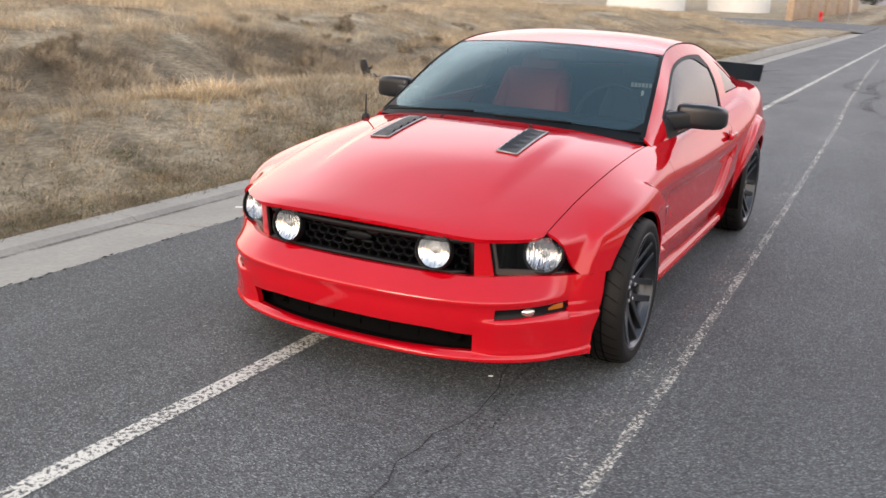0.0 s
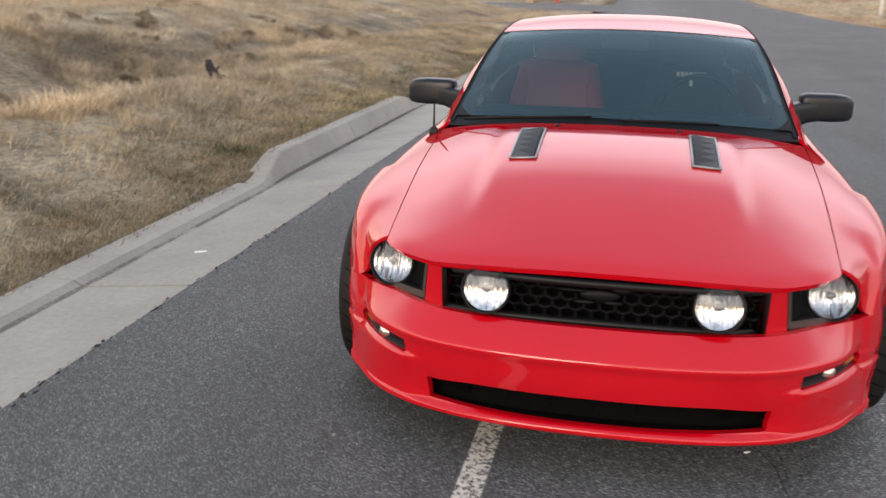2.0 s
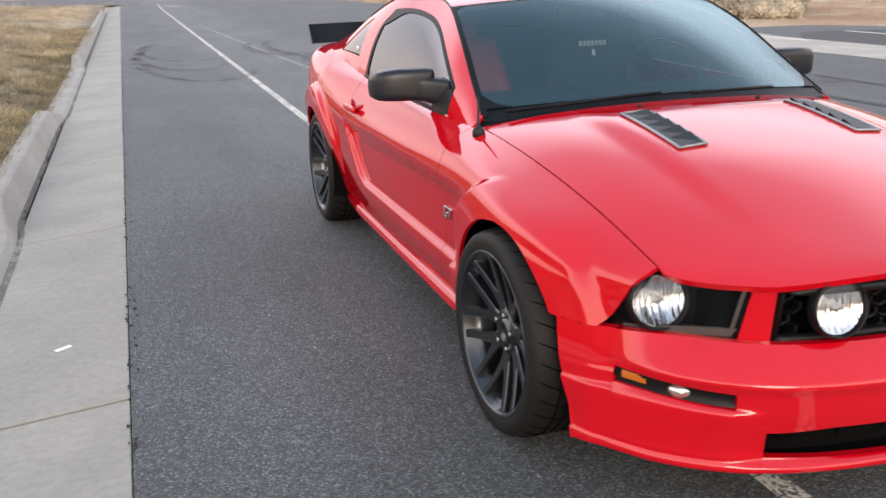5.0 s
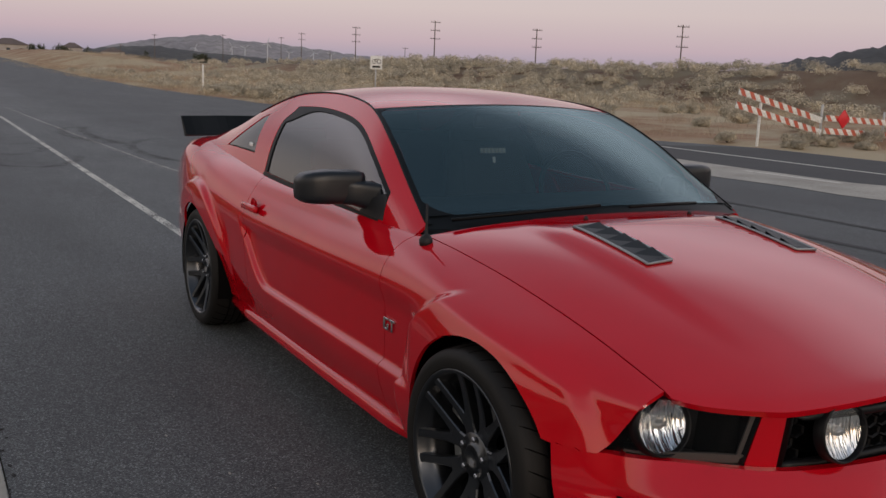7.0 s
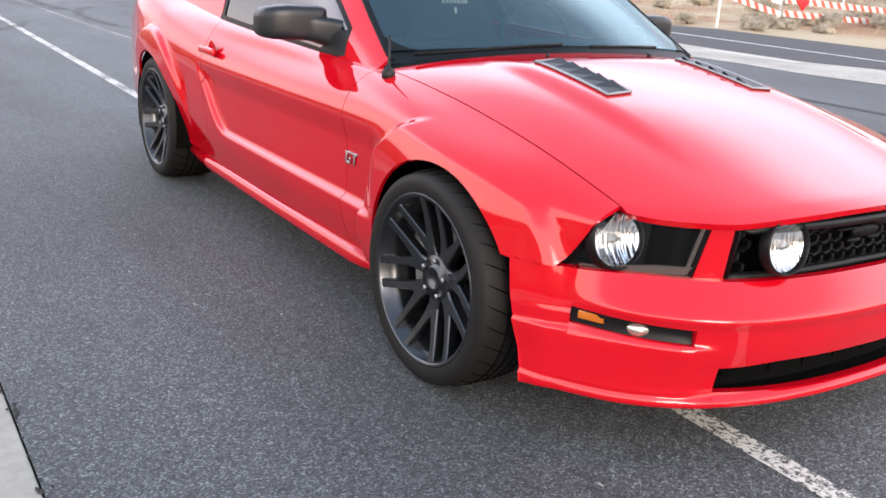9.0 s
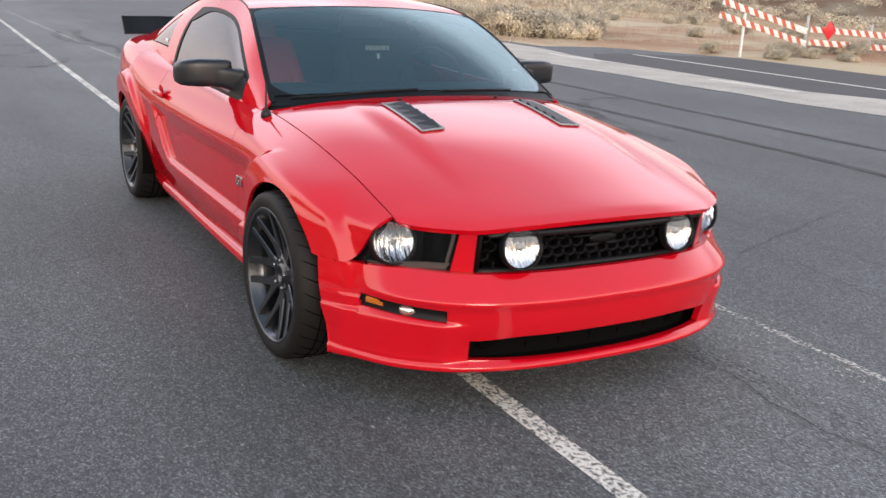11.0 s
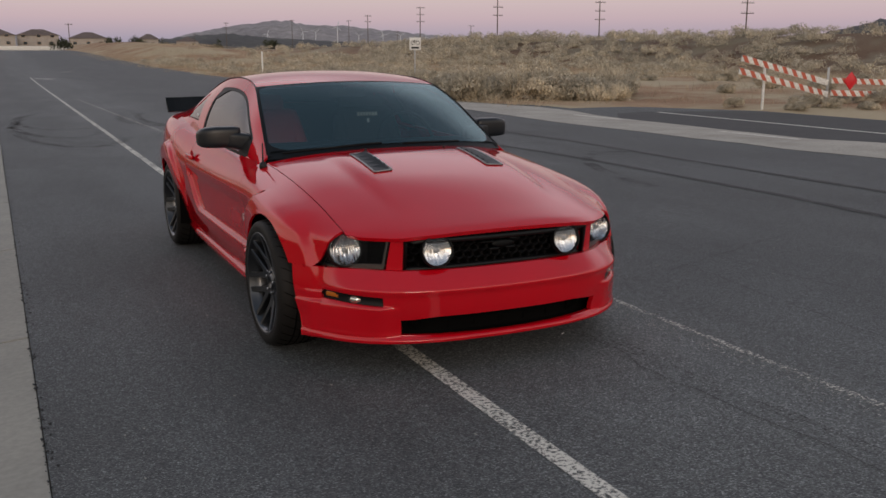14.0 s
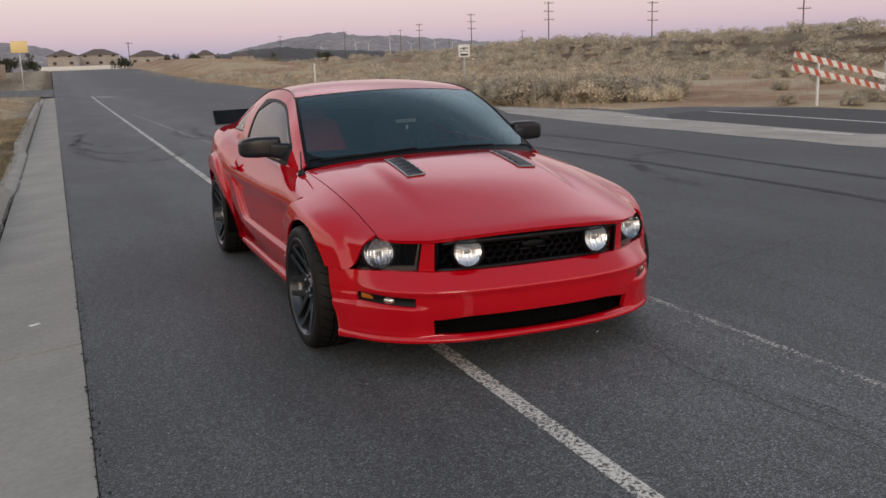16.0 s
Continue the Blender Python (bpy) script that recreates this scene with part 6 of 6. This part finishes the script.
for i in range(5):
    x, y = -8.6 + i * 0.35, 74 + i * 8.0
    w = thing("block_wall", "tan block boundary wall with a pillar", "garden wall", "boundary walls", m=pose(x, y, rise(y) - 0.05, 0, 0, -2.5))
    part("wall_panel", bm_box(0.2, 7.4, 1.9, (0, 3.7, 0.95), 0.02), TAN, w)
    part("pillar", bm_box(0.5, 0.5, 2.3, (0, 0, 1.15), 0.03), TAN, w)
hyd = thing("fire_hydrant", "small red fire hydrant beside the wall", "hydrant", m=pose(-6.6, 76, rise(76)))
part("barrel", bm_lathe([(0.0, 0.18), (0.05, 0.18), (0.06, 0.13), (0.6, 0.13), (0.62, 0.17), (0.68, 0.16), (0.82, 0.05), (0.86, 0.01)], 16, "z"), REDSIGN, hyd)


def house(deg, dist, width, deep, h, hip, seed):
    x, y = polar(deg, dist)
    ho = thing("house", "beige stucco house with a low brown tiled roof", "house", "distant houses", m=pose(x, y, rise(y) + 1.7, 0, 0, -deg))
    part("wall", bm_box(width, deep, h + 2.0, (0, 0, h / 2 - 1.0), 0.03), STUCCO, ho)
    bm = bmesh.new()
    e = 0.5
    lo = [bm.verts.new((sx * (width / 2 + e), sy * (deep / 2 + e), h)) for sx, sy in ((-1, -1), (1, -1), (1, 1), (-1, 1))]
    hi = [bm.verts.new((sx * max(0.3, width / 2 - deep / 2 * hip), 0, h + deep * 0.22)) for sx in (-1, 1)]
    for q in ((lo[0], lo[1], hi[1], hi[0]), (lo[1], lo[2], hi[1]), (lo[2], lo[3], hi[0], hi[1]), (lo[3], lo[0], hi[0]), lo[::-1]):
        bm.faces.new(q)
    part("roof", bm, ROOF, ho, smooth=False)
    r = random.Random(seed)
    for fl in range(2 if h > 4 else 1):
        for k in range(max(2, int(width / 4))):
            xx = -width / 2 + (k + 0.5) * width / max(2, int(width / 4)) + r.uniform(-0.4, 0.4)
            win = part("window", bm_box(1.5, 0.08, 1.2, (xx, -deep / 2 - 0.01, 1.6 + fl * 2.8), 0.01), TAN, ho)
            part("pane", bm_box(1.3, 0.04, 1.0, (xx, -deep / 2 - 0.05, 1.6 + fl * 2.8), 0), PANE, win)


house(0.65, 400, 11.0, 11, 4.4, 1, 1)
house(2.6, 410, 15.0, 11, 4.6, 1, 2)
house(5.2, 400, 14.0, 11, 3.4, 1, 3)
house(8.45, 430, 8.0, 10, 3.6, 0.6, 4)
house(10.6, 460, 10.0, 10, 3.0, 1, 5)
house(24.0, 520, 10.0, 9, 3.0, 1, 6)
house(26.3, 520, 8.0, 9, 3.0, 1, 7)
x, y = polar(1.85, 205)
w = thing("white_wall", "long low white wall across the end of the road", "garden wall", m=pose(x, y, rise(y)))
part("wall_panel", bm_box(18.0, 0.3, 0.85, (0, 0, 0.42), 0.03), WHITE, w)
for deg, dist, r, h in ((-15.7, 92, 3.6, 7.0), (-10.5, 97, 2.9, 6.0)):
    x, y = polar(deg, dist)
    x, y = 1.866 + dist * math.sin(radians(deg)), -3.672 + dist * math.cos(radians(deg))
    t = thing("storage_tank", "large pale cylindrical storage tank", "tank", "storage tanks", m=pose(x, y, 0))
    part("shell", bm_lathe([(0, r), (h, r)], 48, "z"), WHITE, t)
    part("cap", bm_lathe([(h, r), (h + 0.08, r + 0.06), (h + 0.8, 0.05)], 48, "z"), WHITE, t)

CONIFER = leafy("dark_tree_leaf", (0.03, 0.04, 0.02), (0.05, 0.06, 0.03), (0.07, 0.075, 0.04))
TREES = [tri_mesh(bush_arrays(60 + k, 700), "crown") for k in range(3)]
TRUNK = to_mesh(bm_tube([(0, 0, -0.2), (0.02, 0, 0.3), (0.0, 0.03, 0.7)], 0.06, 6, taper=[1.2, 0.9, 0.4]), "trunk")
for n, (deg, dist, s) in enumerate(((6.58, 175, 1.5), (7.7, 175, 1.6), (-1.2, 190, 1.7), (-2.2, 170, 1.6), (3.9, 200, 1.6), (9.3, 240, 1.6), (15.4, 300, 2.2), (27.77, 190, 1.5), (12.2, 330, 2.0))):
    x, y = polar(deg, dist)
    tr = part("tree", TRUNK, BARK, m=pose(x, y, rise(y) - 0.5, 0, 0, n * 50) @ Matrix.Diagonal((s * 1.1, s * 1.1, s * 1.35, 1)))
    tagged(tr, "small dark rounded tree near the houses", "tree", "distant trees")
    part("crown", TREES[n % 3], CONIFER, tr, m=pose(0, 0, 0.25))


def power_pole(deg, dist, top, arms):
    x, y = polar(deg, dist)
    p = thing("power_pole", "tall dark wooden power pole with crossarms", "power pole", "power poles", m=pose(x, y, 0, 0, 0, -deg + 25))
    part("pole", bm_tube([(0, 0, -1), (0, 0, top)], 0.125, 8, taper=[1.1, 0.7]), WOOD, p)
    for k in range(arms):
        arm = part("crossarm", bm_box(2.0, 0.10, 0.10, (0, -0.2, top - 0.3 - 1.5 * k), 0.01), WOOD, p)
        for q in (-0.85, -0.4, 0.4, 0.85):
            part("insulator", bm_tube([(q, -0.2, top - 0.22 - 1.5 * k), (q, -0.2, top - 0.04 - 1.5 * k)], 0.045, 6), GALV, arm)


for deg, dist, top, arms in ((24.25, 215, 11.6, 3), (28.87, 180, 11.6, 3), (34.9, 175, 10.6, 3), (43.2, 150, 10.5, 3), (21.12, 260, 11.5, 2), (12.83, 330, 11.5, 2), (16.64, 330, 12.5, 1), (19.99, 330, 12.5, 1), (4.21, 260, 8.8, 1), (27.3, 300, 10.0, 1), (11.0, 420, 9.5, 1), (22.9, 420, 11.0, 2)):
    power_pole(deg, dist, top, arms)
TURBINE = mat("turbine_white", (0.58, 0.59, 0.62), 0.5)
for n, (deg, dist, top) in enumerate(((17.29, 1500, 34), (18.03, 1500, 33), (19.33, 1300, 36), (22.04, 1500, 30), (23.09, 1600, 30), (15.2, 1700, 34), (24.6, 1500, 26), (20.6, 1600, 30))):
    x, y = polar(deg, dist)
    t = thing("wind_turbine", "distant white wind turbine with three blades", "wind turbine", "wind turbines", m=pose(x, y, 0, 0, 0, -deg))
    part("tower", bm_tube([(0, 0, -3), (0, 0, top)], 0.75, 8, taper=[1.1, 0.6]), TURBINE, t)
    for k in range(3):
        a = radians(n * 37 + 120 * k)
        part("blade", bm_tube([(0, -1.5, top), (math.cos(a) * 5, -1.5, top + math.sin(a) * 5), (math.cos(a) * 8.5, -1.5, top + math.sin(a) * 8.5)], 0.5, 5, taper=[0.7, 1, 0.2]), TURBINE, t)


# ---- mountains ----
# distance haze is mixed into the pale colour of the far hills
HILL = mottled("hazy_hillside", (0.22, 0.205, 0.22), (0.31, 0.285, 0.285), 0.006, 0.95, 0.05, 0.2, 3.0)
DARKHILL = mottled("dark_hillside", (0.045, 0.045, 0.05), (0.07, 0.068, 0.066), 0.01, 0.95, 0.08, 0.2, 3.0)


def mountain(name, deg0, deg1, dist, deep, crest, material, label, seed):
    """crest: rows of bearing and height."""
    nu, nv = 90, 14
    v, f = [], []
    for i in range(nu + 1):
        deg = deg0 + (deg1 - deg0) * i / nu
        top = spline(crest, deg)[0]
        for j in range(nv + 1):
            q = j / nv
            d = dist + deep * (q - 0.5)
            prof = math.sin(math.pi * min(1, q * 0.98 + 0.01)) ** 1.2
            k = 1 + 0.16 * noise.noise(Vector((deg * 0.9, q * 3.0, seed))) * (1 if abs(q - 0.5) > 0.1 else 0.35) + 0.10 * noise.noise(Vector((deg * 4.0, q * 8.0, seed)))
            x, y = polar(deg, d)
            v.append((x, y, max(-5.0, top * prof * k - 3)))
    for i in range(nu):
        for j in range(nv):
            a = i * (nv + 1) + j
            f.append((a, a + 1, a + nv + 2, a + nv + 1))
    me = bpy.data.meshes.new(name)
    me.from_pydata(v, [], f)
    me.polygons.foreach_set("use_smooth", [True] * len(f))
    tagged(part(name, me, material), label, "hills", kind="structure")


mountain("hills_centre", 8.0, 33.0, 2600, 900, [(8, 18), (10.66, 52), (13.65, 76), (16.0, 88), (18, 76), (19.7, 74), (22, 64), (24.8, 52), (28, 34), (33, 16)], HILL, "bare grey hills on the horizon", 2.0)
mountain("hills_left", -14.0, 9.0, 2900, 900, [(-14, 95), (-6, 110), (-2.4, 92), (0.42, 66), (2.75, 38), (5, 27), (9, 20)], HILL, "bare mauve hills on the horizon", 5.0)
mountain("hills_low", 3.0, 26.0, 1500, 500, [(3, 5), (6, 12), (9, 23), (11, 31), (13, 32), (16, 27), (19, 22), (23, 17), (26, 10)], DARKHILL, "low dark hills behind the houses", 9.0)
mountain("hill_dark", 44.0, 75.0, 900, 400, [(44, 6), (49.2, 29), (52.0, 36), (54.8, 46), (62, 60), (75, 50)], DARKHILL, "dark wooded hill beyond the ridge", 7.0)
